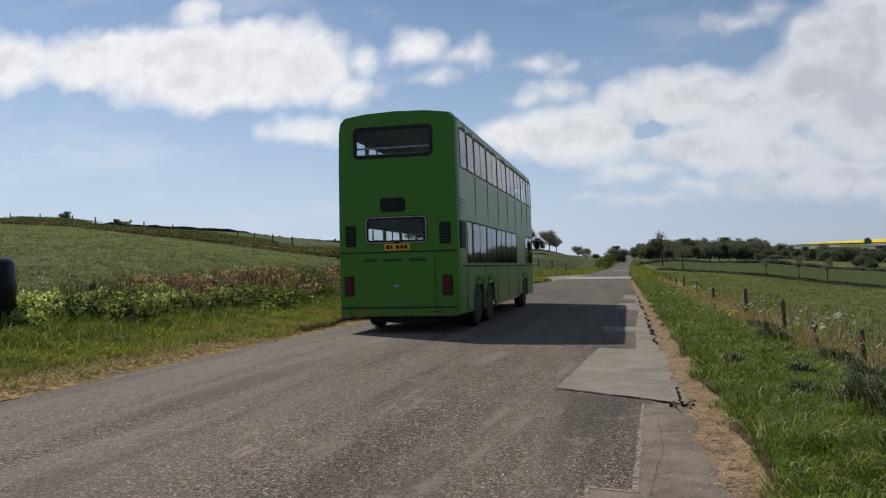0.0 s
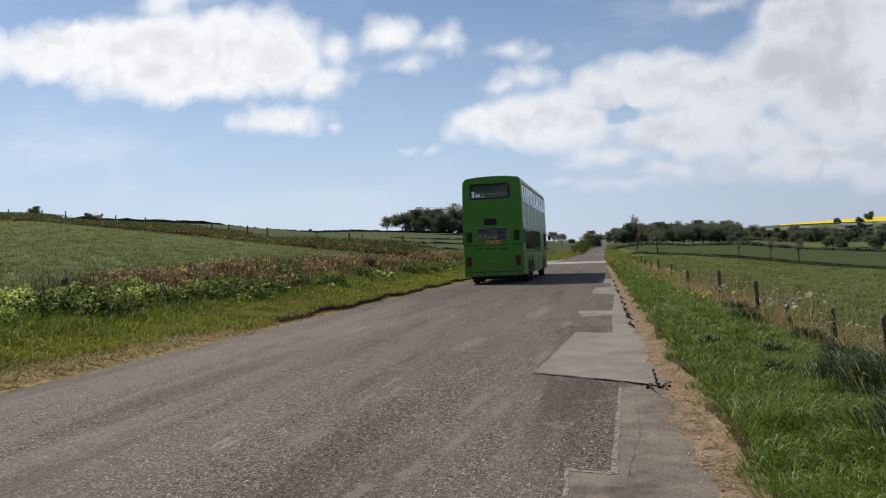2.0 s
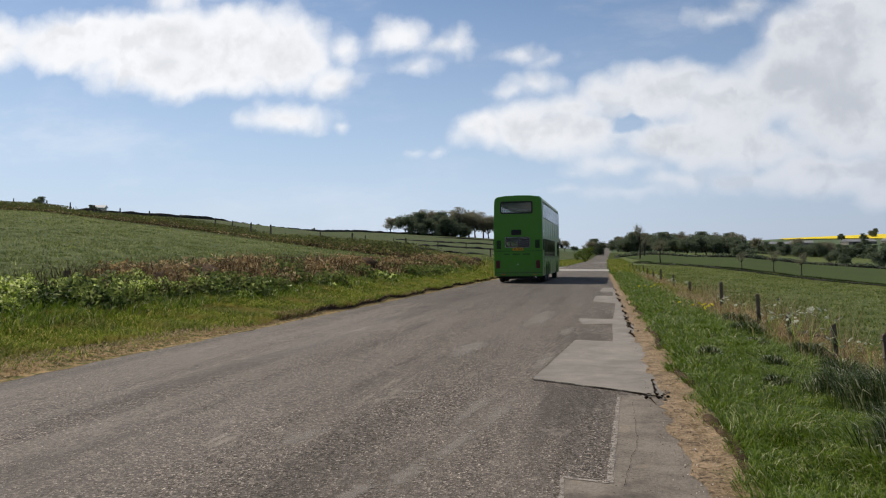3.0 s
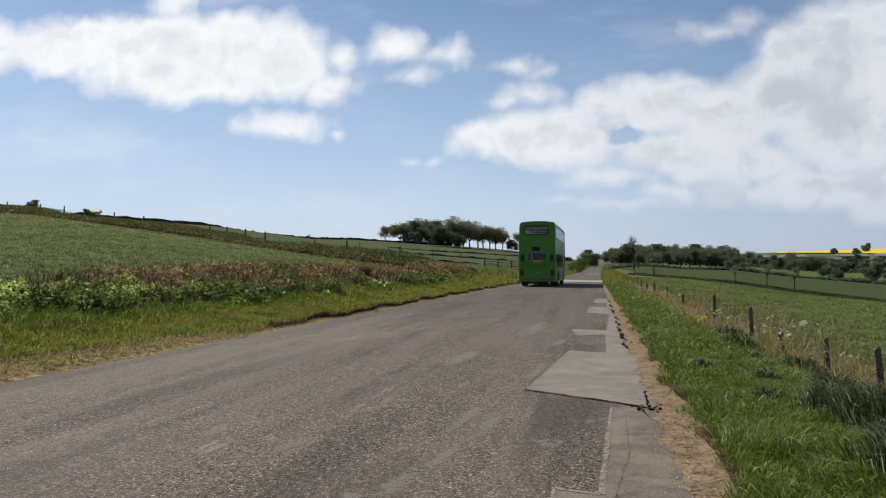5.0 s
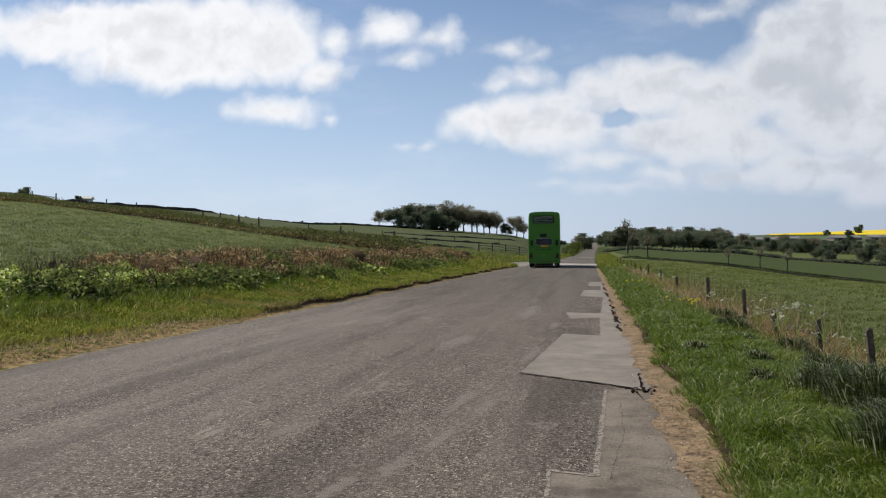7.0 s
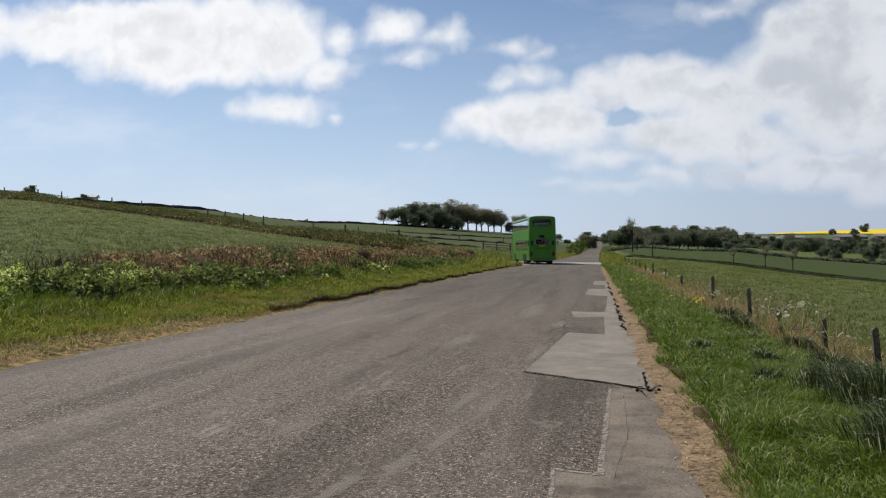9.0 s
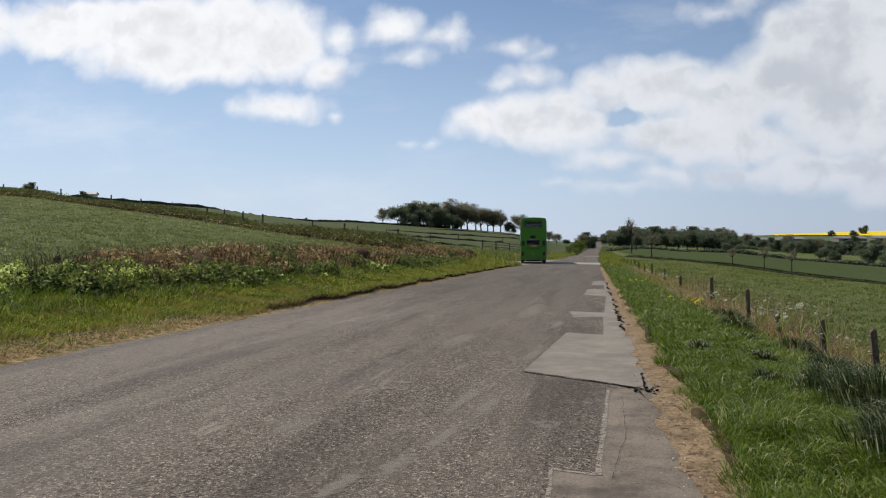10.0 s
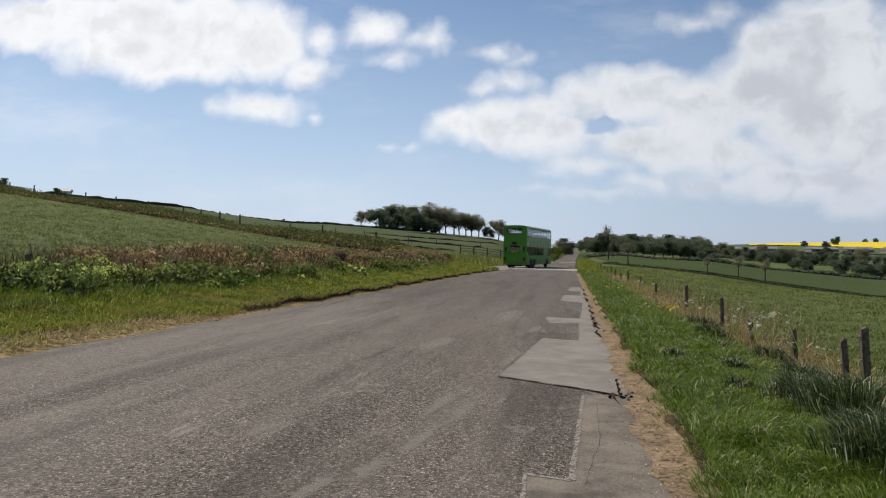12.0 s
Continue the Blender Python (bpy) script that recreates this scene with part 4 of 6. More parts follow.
    stuff(blades("dry_grass", p, rng.uniform(0.12, 0.5, len(p)), 0.004 + 0.0004 * p[:, 1], rng.uniform(0.3, 1.9, len(p)), MAT["bracken"]), "rank brown dead growth along the fence", "dry grass")
    p = spread(42000, 9.0, 75, lambda y, c: 2.75 + 0.02 * y + rng.normal(size=len(y)) * 0.3 + 0.9 * c)
    tall = (0.1 + 0.24 * clump(p, 1.9) * clump(p[:, ::-1], 0.8)) * rng.uniform(0.5, 1.3, len(p))
    stuff(blades("fence_grass", p, tall, 0.005 + 0.0005 * p[:, 1], rng.uniform(0.4, 1.8, len(p)), MAT["verge_left"]), "rough mixed grass along the foot of the fence", "grass")
    # trampled straw on the crumbled road edge
    p = spread(24000, 2.0, 40, lambda y, c: right_edge(y) - 0.2 + 0.32 * c ** 0.6)
    stuff(blades("loose_straw", p, rng.uniform(0.015, 0.05, len(p)), 0.004 + 0.0005 * p[:, 1], rng.uniform(1.5, 3.5, len(p)), MAT["straw"]), "loose straw and dead grass on the crumbled road edge", "straw")
    # far verge on the left
    p = spread(120000, 6.0, 62, lambda y, c: left_edge(y) - 0.16 - 0.07 * np.sin(y * 3.1) * np.sin(y * 1.3) - 2.9 * c)
    side = left_edge(p[:, 1]) - p[:, 0]
    dry = 0.68 - 0.03 * np.clip(p[:, 1] - 6, 0, 14) + 0.25 * clump(p, 1.4)
    p = p[(side > dry + 0.12) | (rng.uniform(size=len(p)) < 0.12)]
    side = left_edge(p[:, 1]) - p[:, 0]
    c = clump(p, 1.9)
    tall = (0.035 + 0.055 * c + 0.05 * clump(p[:, ::-1], 3.7) + 0.045 * np.clip(side - 0.6, 0, 2)) * rng.uniform(0.5, 1.3, len(p))
    comb = 6.3 * clump(p, 0.9) + 3.0 * clump(p[:, ::-1], 2.3) + rng.normal(size=len(p)) * 0.9
    stuff(blades("verge_grass", p, tall, 0.006 + 0.0007 * p[:, 1], rng.uniform(0.5, 2.0, len(p)), MAT["verge_left"], comb=comb), "sunlit yellow-green verge grass below the bank", "grass")
    p = spread(26000, 11.5, 58, lambda y, c: left_edge(y) - 0.26 - 0.13 * np.sin(y * 1.7) * np.sin(y * 0.6) - 0.32 * c + 0.1)
    p = p[rng.uniform(size=len(p)) < step(p[:, 1], 11, 20)]
    p[:, 2] += 0.04
    stuff(blades("lip_grass", p, rng.uniform(0.05, 0.2, len(p)) * (0.4 + 0.6 * step(p[:, 1], 11, 20)), 0.006 + 0.0006 * p[:, 1], rng.uniform(0.3, 1.6, len(p)), MAT["verge_left"]), "grass hanging over the road edge", "grass")
    p = spread(12000, 15.0, 60, lambda y, c: left_edge(y) - 0.14 - 0.13 * np.sin(y * 1.7) * np.sin(y * 0.6) - 0.3 * c)
    p = p[clump(p, 1.7) + 0.4 * rng.uniform(size=len(p)) > 0.45]
    p[:, 2] += 0.04
    stuff(blades("lip_straw", p, rng.uniform(0.04, 0.14, len(p)), 0.006 + 0.0005 * p[:, 1], rng.uniform(0.5, 2.0, len(p)), MAT["bracken"]), "brown dead grass on the earth lip of the road", "dry grass")
    p = spread(24000, 6.0, 40, lambda y, c: left_edge(y) - 0.02 - 1.3 * c ** 1.3)
    stuff(blades("loose_straw", p, rng.uniform(0.02, 0.06, len(p)), 0.006 + 0.0006 * p[:, 1], rng.uniform(0.8, 2.5, len(p)), MAT["straw"]), "bleached dead grass along the road edge", "straw")
    # rank grass at the corner before the pull-in
    y = rng.uniform(50, 66, 9000)
    x = left_edge(y) - 0.25 - 5.0 * rng.uniform(0, 1, len(y)) ** 1.2
    p = np.stack([x, y, ground_at(x, y)], 1)
    tall = rng.uniform(0.15, 0.5, len(p)) * (0.6 + 0.5 * clump(p, 1.2))
    stuff(blades("verge_grass", p, tall, np.full(len(p), 0.04), rng.uniform(0.2, 1.0, len(p)), MAT["verge_left"]), "rank pale grass at the corner of the pull-in", "grass")
    # verges farther up the road
    y = rng.uniform(60, 230, 26000)
    s = rng.choice([-1, 1], len(y))
    pull = 5.5 * step(y, 57, 66) * (1 - step(y, 88, 108))
    x = np.where(s > 0, right_edge(y) + 0.1 + 4 * rng.uniform(0, 1, len(y)), left_edge(y) - 0.1 - pull - 5 * rng.uniform(0, 1, len(y)))
    p = np.stack([x, y, ground_at(x, y)], 1)
    stuff(blades("verge_grass", p, rng.uniform(0.12, 0.45, len(p)), np.full(len(p), 0.06), rng.uniform(0.2, 0.9, len(p)), MAT["verge_left"]), "rough verge grass up the road", "grass")


def make_fields():
    # tufts over the pastures on both sides
    n = 110000
    y = rng.uniform(6, 120, n)
    x = left_edge(y) - 6.0 - rng.uniform(0, 1, n) ** 1.4 * 75
    p = np.stack([x, y, ground_at(x, y)], 1)
    keep = rng.uniform(size=n) < 0.25 + 0.6 * clump(p, 1.1) * clump(p, 0.37)
    p = p[keep]
    far = np.hypot(p[:, 0], p[:, 1])
    stuff(blades("pasture_tufts", p, rng.uniform(0.04, 0.13, len(p)), 0.010 + 0.0009 * far, rng.uniform(0.3, 1.2, len(p)), MAT["field_tuft"]), "uneven tufts of pasture grass on the hillside", "grass")
    n = 110000
    y = rng.uniform(8, 130, n)
    x = right_edge(y) + 3.2 + rng.uniform(0, 1, n) ** 1.3 * 60
    p = np.stack([x, y, ground_at(x, y)], 1)
    p = p[clump(p, 1.3) + 0.5 * rng.uniform(size=len(p)) > 0.4]
    far = np.hypot(p[:, 0], p[:, 1])
    stuff(blades("pasture_tufts", p, rng.uniform(0.03, 0.09, len(p)), 0.010 + 0.0009 * far, rng.uniform(0.3, 1.2, len(p)), MAT["field_tuft"]), "uneven tufts of pasture grass beyond the fence", "grass")


def make_clumps():
    """Ranker clumps of grass that dapple both pastures."""
    for s, label in ((-1, "darker grass clumps dappling the hillside pasture"), (1, "darker grass clumps in the pasture beyond the fence")):
        n = 3600 if s > 0 else 6000
        y = 7 * np.exp(rng.uniform(0, 1, n) * math.log(130 / 7))
        gap = rng.uniform(0, 1, n) ** 1.5 * (12 + y * 0.8)
        x = np.where(s < 0, left_edge(y) - 6.2 - gap, right_edge(y) + 3.4 + gap)
        size = rng.uniform(0.06, 0.2, n) * (1 + y / 60)
        pick = np.repeat(np.arange(n), 13)
        q = rng.normal(size=(len(pick), 2)) * size[pick][:, None]
        xx, yy = x[pick] + q[:, 0], y[pick] + q[:, 1]
        p = np.stack([xx, yy, ground_at(xx, yy)], 1)
        far = np.hypot(xx, yy)
        tall = rng.uniform(0.04, 0.11, len(p)) * (0.7 + 2.2 * size[pick])
        stuff(blades("pasture_clumps", p, tall, 0.008 + 0.0008 * far, rng.uniform(0.4, 1.4, len(p)), MAT["clump" if s > 0 else "clump_left"]), label, "grass")


def make_bank():
    """The overgrown old field edge on the left."""
    def along(n, y0, y1, lo, hi):
        y = y0 * np.exp(rng.uniform(0, 1, n) * math.log(y1 / y0))
        x = left_edge(y) - rng.uniform(lo, hi, n)
        return np.stack([x, y, ground_at(x, y)], 1)
    def mound(mids, size, n, shape, shell, power=1.0):
        """Places on and in lumpy mounds, thickest near their skin."""
        weight = size ** 2 / (size ** 2).sum()
        pick = rng.choice(len(mids), n, p=weight)
        q = rng.normal(size=(n, 3))
        q /= np.linalg.norm(q, axis=1)[:, None]
        q[:, 2] = np.abs(q[:, 2])
        lump = 1 + 0.28 * np.sin(q[:, 0] * 6 + pick) * np.sin(q[:, 1] * 5 + 2 * pick)
        return mids[pick] + q * (size[pick] * lump * (shell + (1 - shell) * rng.uniform(size=n) ** power))[:, None] * shape

    # broad-leaved weeds in mounds, with dark hollows between them
    mids = along(64, 8.5, 19, 3.1, 4.9)
    size = rng.uniform(0.12, 0.46, len(mids))
    p = mound(mids, size, 60000, (1.15, 1.15, 0.95), 0.62)
    stuff(leaves("bank_weeds", p, rng.uniform(0.02, 0.065, len(p)), MAT["weed"], 0.5, 1.1), "mounds of bright broad-leaved weeds on the bank", "weeds")
    # low leaves, coloured dark to stand for shade in the hollows
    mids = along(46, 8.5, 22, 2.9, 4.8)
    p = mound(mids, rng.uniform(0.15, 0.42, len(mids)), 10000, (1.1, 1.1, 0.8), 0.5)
    stuff(leaves("bank_ivy", p, rng.uniform(0.03, 0.09, len(p)), MAT["clump_dark"], 0.5, 1.2), "low leaves coloured dark for the shade between the weeds", "weeds")
    # nettles and docks further on
    mids = along(90, 13, 58, 2.8, 4.4)
    p = mound(mids, rng.uniform(0.25, 0.75, len(mids)), 34000, (0.9, 1.2, 0.8), 0.45)
    stuff(leaves("bank_nettles", p, rng.uniform(0.04, 0.11, len(p)), MAT["nettle"], 0.6, 1.4), "dark green nettles and docks on the bank", "weeds")
    # pale docks that stand out here and there
    mids = along(16, 18, 52, 2.5, 3.4)
    p = mound(mids, rng.uniform(0.18, 0.42, len(mids)), 2600, (1.0, 1.1, 0.9), 0.6)
    stuff(leaves("bank_docks", p, rng.uniform(0.07, 0.16, len(p)), MAT["weed"], 0.5, 1.2), "pale green docks in the bank growth", "weeds")
    # dead bracken, thickest on the crest
    mids = along(230, 17, 62, 3.5, 6.2)
    mids = mids[clump(mids, 0.45) + 0.5 * rng.uniform(size=len(mids)) > 0.42]
    p = mound(mids, rng.uniform(0.3, 0.9, len(mids)) * (0.7 + 0.3 * clump(mids, 0.5)), 52000, (0.9, 1.3, 0.85), 0.4)
    stuff(leaves("dead_bracken", p, rng.uniform(0.03, 0.075, len(p)), MAT["bracken"], 0.9, 2.6), "rust-brown dead bracken along the bank", "bracken")
    p = along(9000, 14, 62, 3.0, 5.8)
    p = p[clump(p, 1.2) > 0.35]
    stuff(blades("dead_stems", p, rng.uniform(0.25, 0.85, len(p)), 0.005 + 0.0005 * p[:, 1], rng.uniform(0.1, 1.1, len(p)), MAT["stem"]), "dark dead stems standing on the bank", "dead stems")
    p = along(8000, 16, 62, 3.0, 6.0)
    p = p[clump(p, 1.2) > 0.3]
    stuff(blades("dry_grass", p, rng.uniform(0.18, 0.55, len(p)), 0.008 + 0.0006 * p[:, 1], rng.uniform(0.1, 0.9, len(p)), MAT["bracken"]), "dry brown grass on the bank", "dry grass")
    p = along(26000, 8, 62, 2.2, 4.4)
    stuff(blades("bank_grass", p, rng.uniform(0.1, 0.32, len(p)), 0.007 + 0.0006 * p[:, 1], rng.uniform(0.2, 1.1, len(p)), MAT["grass"]), "long grass on the face of the bank", "grass")


def rough_ridge(name, points, wide, high, mat, seed, label, category, step_m=0.8, kind="", lift=0.0):
    """A lumpy ridge along the land: a stone wall, an earth scar, a hedge's body."""
    r = random.Random(seed)
    bm = bmesh.new()
    path = []
    for (x0, y0), (x1, y1) in zip(points, points[1:]):
        n = max(1, int(math.hypot(x1 - x0, y1 - y0) / step_m))
        path += [(x0 + (x1 - x0) * k / n, y0 + (y1 - y0) * k / n) for k in range(n)]
    path.append(points[-1])
    rows = []
    for i, (x, y) in enumerate(path):
        a, b = path[max(0, i - 1)], path[min(len(path) - 1, i + 1)]
        d = Vector((b[0] - a[0], b[1] - a[1], 0)).normalized()
        side = Vector((-d.y, d.x, 0))
        row = []
        h = high * (r.uniform(0.7, 1.15) if high != 0.4 else r.choice([0.35, 0.7, 0.9, 1.2]))
        ends = 0.35 if i in (0, len(path) - 1) else 1.0
        for s, f in ((-0.5, 0.0), (-0.42, 0.6), (-0.2, 0.97), (0.2, 1.0), (0.42, 0.6), (0.5, 0.0)):
            q = Vector((x, y, 0)) + side * (s * wide * r.uniform(0.8, 1.2)) + d * r.uniform(-0.2, 0.2) * step_m
            z = float(ground_at(q.x, q.y)) + f * h * ends * r.uniform(0.85, 1.1) - (0.12 if f == 0 else 0) + lift
            row.append(bm.verts.new((q.x, q.y, z)))
        rows.append(row)
    for p, q in zip(rows, rows[1:]):
        for k in range(5):
            bm.faces.new((p[k], p[k + 1], q[k + 1], q[k])).smooth = mat is MAT["earth"]
    bm.faces.new(rows[0])
    bm.faces.new(rows[-1])
    bmesh.ops.recalc_face_normals(bm, faces=bm.faces)
    me = bpy.data.meshes.new(name)
    bm.to_mesh(me)
    bm.free()
    me.materials.append(mat)
    return tagged(new(name, me), label, category, kind=kind)


def polar(bearing, r):
    return (r * math.sin(radians(bearing)), r * math.cos(radians(bearing)))


def scatter_on(points, n, wide, high, size, mat, name, label, category, fill=0.5):
    """Leaves along a line over the land."""
    seg = [math.dist(a, b) for a, b in zip(points, points[1:])]
    ends = np.concatenate([[0], np.cumsum(seg)])
    s = rng.uniform(0, ends[-1], n)
    x = np.interp(s, ends, [p[0] for p in points]) + rng.normal(size=n) * wide / 3
    y = np.interp(s, ends, [p[1] for p in points]) + rng.normal(size=n) * wide / 3
    top = high * (0.45 + 0.55 * np.abs(np.sin(s * 0.31) * np.sin(s * 0.083 + 1)))
    p = np.stack([x, y, ground_at(x, y) + top * rng.uniform(0, 1, n) ** fill], 1)
    return stuff(leaves(name, p, rng.uniform(0.6, 1.3, n) * size, mat, 0.8, 1.3), label, category)


HEDGE = [(-14.5, 66), (-21.5, 72), (-34, 81), (-45, 89), (-63, 96), (-80, 103), (-105, 112)]


def make_hill_lines():
    scatter_on(HEDGE, 12000, 5.0, 0.9, 0.13, MAT["bracken"], "hedge_bracken", "brown dead growth along the hillside hedge bank", "hedge")
    scatter_on(HEDGE, 46000, 4.6, 1.35, 0.15, MAT["hedge"], "hedge_bushes", "low dark green hedge across the hillside", "hedge")
    rough_ridge("hedge_bank", HEDGE, 2.6, 0.4, MAT["earth"], 3, "dark earth bank under the hillside hedge", "bank", 1.5)
    ridge = [polar(b, r) for b, r in ((-36, 205), (-32, 215), (-27, 226), (-22, 270), (-17, 335), (-13, 350), (-9.5, 352))]
    rough_ridge("stone_wall", ridge, 0.8, 0.9, MAT["stone"], 5, "dark dry stone wall along the skyline", "wall", 2.5)
    for k, (b0, r0, b1, r1) in enumerate(((-20, 150, -5.2, 190), (-14, 215, -4.2, 255), (-11, 300, -4.0, 310), (-14, 118, -7.5, 128))):
        (xa, ya), (xb, yb) = polar(b0, r0), polar(b1, r1)
        pts = [(xa + (xb - xa) * t / 6, ya + (yb - ya) * t / 6 + 2.2 * math.sin(t * 2 + k)) for t in range(7)]
        rough_ridge("stone_wall", pts, 0.8, 0.4, MAT["stone"], 11 + k, "broken dark dry stone wall across the pasture", "wall", 1.8)
    # field edges on the right
    edge = [polar(b, r) for b, r in ((3.6, 150), (7.3, 128), (11, 120), (15, 114), (20.7, 106), (27, 100))]
    rough_ridge("stone_wall", edge, 0.8, 0.3, MAT["stone"], 21, "low dark wall at the foot of the pasture", "wall", 1.4)
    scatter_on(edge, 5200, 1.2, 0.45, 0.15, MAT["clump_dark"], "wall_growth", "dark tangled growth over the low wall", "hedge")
    edge = [polar(b, r) for b, r in ((2.3, 270), (6, 262), (11, 255), (15, 250), (22, 240), (27, 235))]
    rough_ridge("hedge_bank", edge, 1.4, 0.8, MAT["stone"], 23, "dark hedge line beyond the green crop", "hedge", 2.5)
    scatter_on(edge, 3600, 2.0, 1.5, 0.5, MAT["leaf"], "hedge_bushes", "clipped dark hedge beyond the crop", "hedge")
    edge = [polar(b, r) for b, r in ((9, 420), (14, 400), (20, 390), (27, 380))]
    scatter_on(edge, 3600, 3.0, 2.6, 0.8, MAT["leaf"], "hedge_bushes", "far hedge with bushes below the farm", "hedge")
    # bare earth scars on the bank
    for y0, y1, x, h, s in ((17.0, 20.4, -10.4, 0.42, 31), (32.0, 35.5, -9.85, 0.6, 33), (64.0, 67.5, -9.3, 0.5, 35)):
        rough_ridge("earth_bank", [(x, y0), (x + 0.2, (y0 + y1) / 2), (x + 0.1, y1)], 0.8, h, MAT["earth"], s, "bare dark earth scar on the bank", "earth", 0.35)
    for y0, y1, k in ((2.6, 4.1, 61), (4.5, 6.6, 62), (7.6, 9.0, 63), (10.5, 14.0, 64), (16.0, 22.0, 65)):
        rough_ridge("verge_lip", [(float(right_edge(y)) + 0.10 + 0.03 * math.sin(y * 2.7), y) for y in np.arange(y0, y1, 0.3)], 0.09, 0.05, MAT["earth"], k, "dark crumbling earth at the foot of the verge", "earth", 0.08)
    rough_ridge("road_lip", [(float(left_edge(y)) - 0.24 - 0.13 * math.sin(y * 1.7) * math.sin(y * 0.6), y) for y in np.arange(17, 58, 0.7)], 0.26, 0.11, MAT["earth"], 41, "dark earth lip beside the road", "earth", 0.16)


def limb(bm, a, b, r0, r1, n=6):
    d = (b - a).normalized()
    s = d.orthogonal().normalized()
    t = d.cross(s)
    rings = []
    for p, r in ((a, r0), ((a + b) / 2 + s * (b - a).length * 0.05, (r0 + r1) / 2), (b, r1)):
        rings.append([bm.verts.new(p + (s * math.cos(2 * math.pi * k / n) + t * math.sin(2 * math.pi * k / n)) * r) for k in range(n)])
    for p, q in zip(rings, rings[1:]):
        for k in range(n):
            bm.faces.new((p[k], p[(k + 1) % n], q[(k + 1) % n], q[k])).smooth = True


def make_tree(seed, tall, spread_m, foliage, count, leaf, trunk_part=0.3, label="", bare=False):
    """A tapered trunk with limbs and a crown of loose leaves at their ends. Its foot is at the origin."""
    r = random.Random(seed)
    tree = tagged(new("tree"), label, "tree")
    bm = bmesh.new()
    fork = Vector((r.uniform(-0.03, 0.03) * tall, r.uniform(-0.03, 0.03) * tall, tall * trunk_part))
    thick = tall * 0.028
    limb(bm, Vector((0, 0, -0.3)), fork, thick * 1.2, thick * 0.8, 8)
    tips = []
    for k in range(8):
        a = 2 * math.pi * k / 8 + r.uniform(-0.3, 0.3)
        lift = r.uniform(0.14, 0.95) if trunk_part < 0.2 else r.uniform(0.3, 0.95)
        out = spread_m * (1.05 - 0.6 * lift ** 2) * r.uniform(0.55, 0.95)
        end = Vector((math.cos(a) * out, math.sin(a) * out, tall * (trunk_part + (0.97 - trunk_part) * lift)))
        elbow = fork.lerp(end, 0.5) + Vector((0, 0, -0.04 * tall))
        limb(bm, fork, elbow, thick * 0.5, thick * 0.3)
        limb(bm, elbow, end, thick * 0.3, thick * 0.08)
        tips += [end, elbow.lerp(end, 0.55)]
        for j in range(4):
            e = end.lerp(elbow, r.uniform(0.05, 0.75)) + Vector((r.uniform(-1, 1), r.uniform(-1, 1), r.uniform(-0.3, 0.9))) * spread_m * 0.3
            limb(bm, elbow.lerp(end, 0.5), e, thick * 0.16, thick * 0.04, 4)
            tips.append(e)
            if bare:
                for q in range(4):
                    limb(bm, elbow.lerp(e, 0.6), e + Vector((r.uniform(-1, 1), r.uniform(-1, 1), r.uniform(-0.2, 0.8))) * spread_m * 0.22, thick * 0.05, thick * 0.015, 3)
    part("trunk", bm, MAT["bark"], tree)
    pts = np.array([tuple(t) for t in tips])
    g = np.random.default_rng(seed)
    pick = g.integers(0, len(pts), count)
    off = g.normal(size=(count, 3)) * spread_m * (0.17, 0.17, 0.125)
    p = pts[pick] + off
    p[:, 2] = np.clip(p[:, 2], tall * trunk_part * 0.8, tall * 1.02)
    part("crown", leaves("crown", p, g.uniform(0.6, 1.3, count) * leaf, foliage, 0.8, 1.2), None, tree)
    return tree


def plant(tree, x, y, turn, size, label="", group=""):
    ob = copy_thing(tree, pose(x, y, float(ground_at(x, y)) - 0.05, 0, 0, turn))
    ob.scale = (size, size, size * (0.92 + 0.16 * (turn % 7) / 7))
    return tagged(ob, label, group=group)


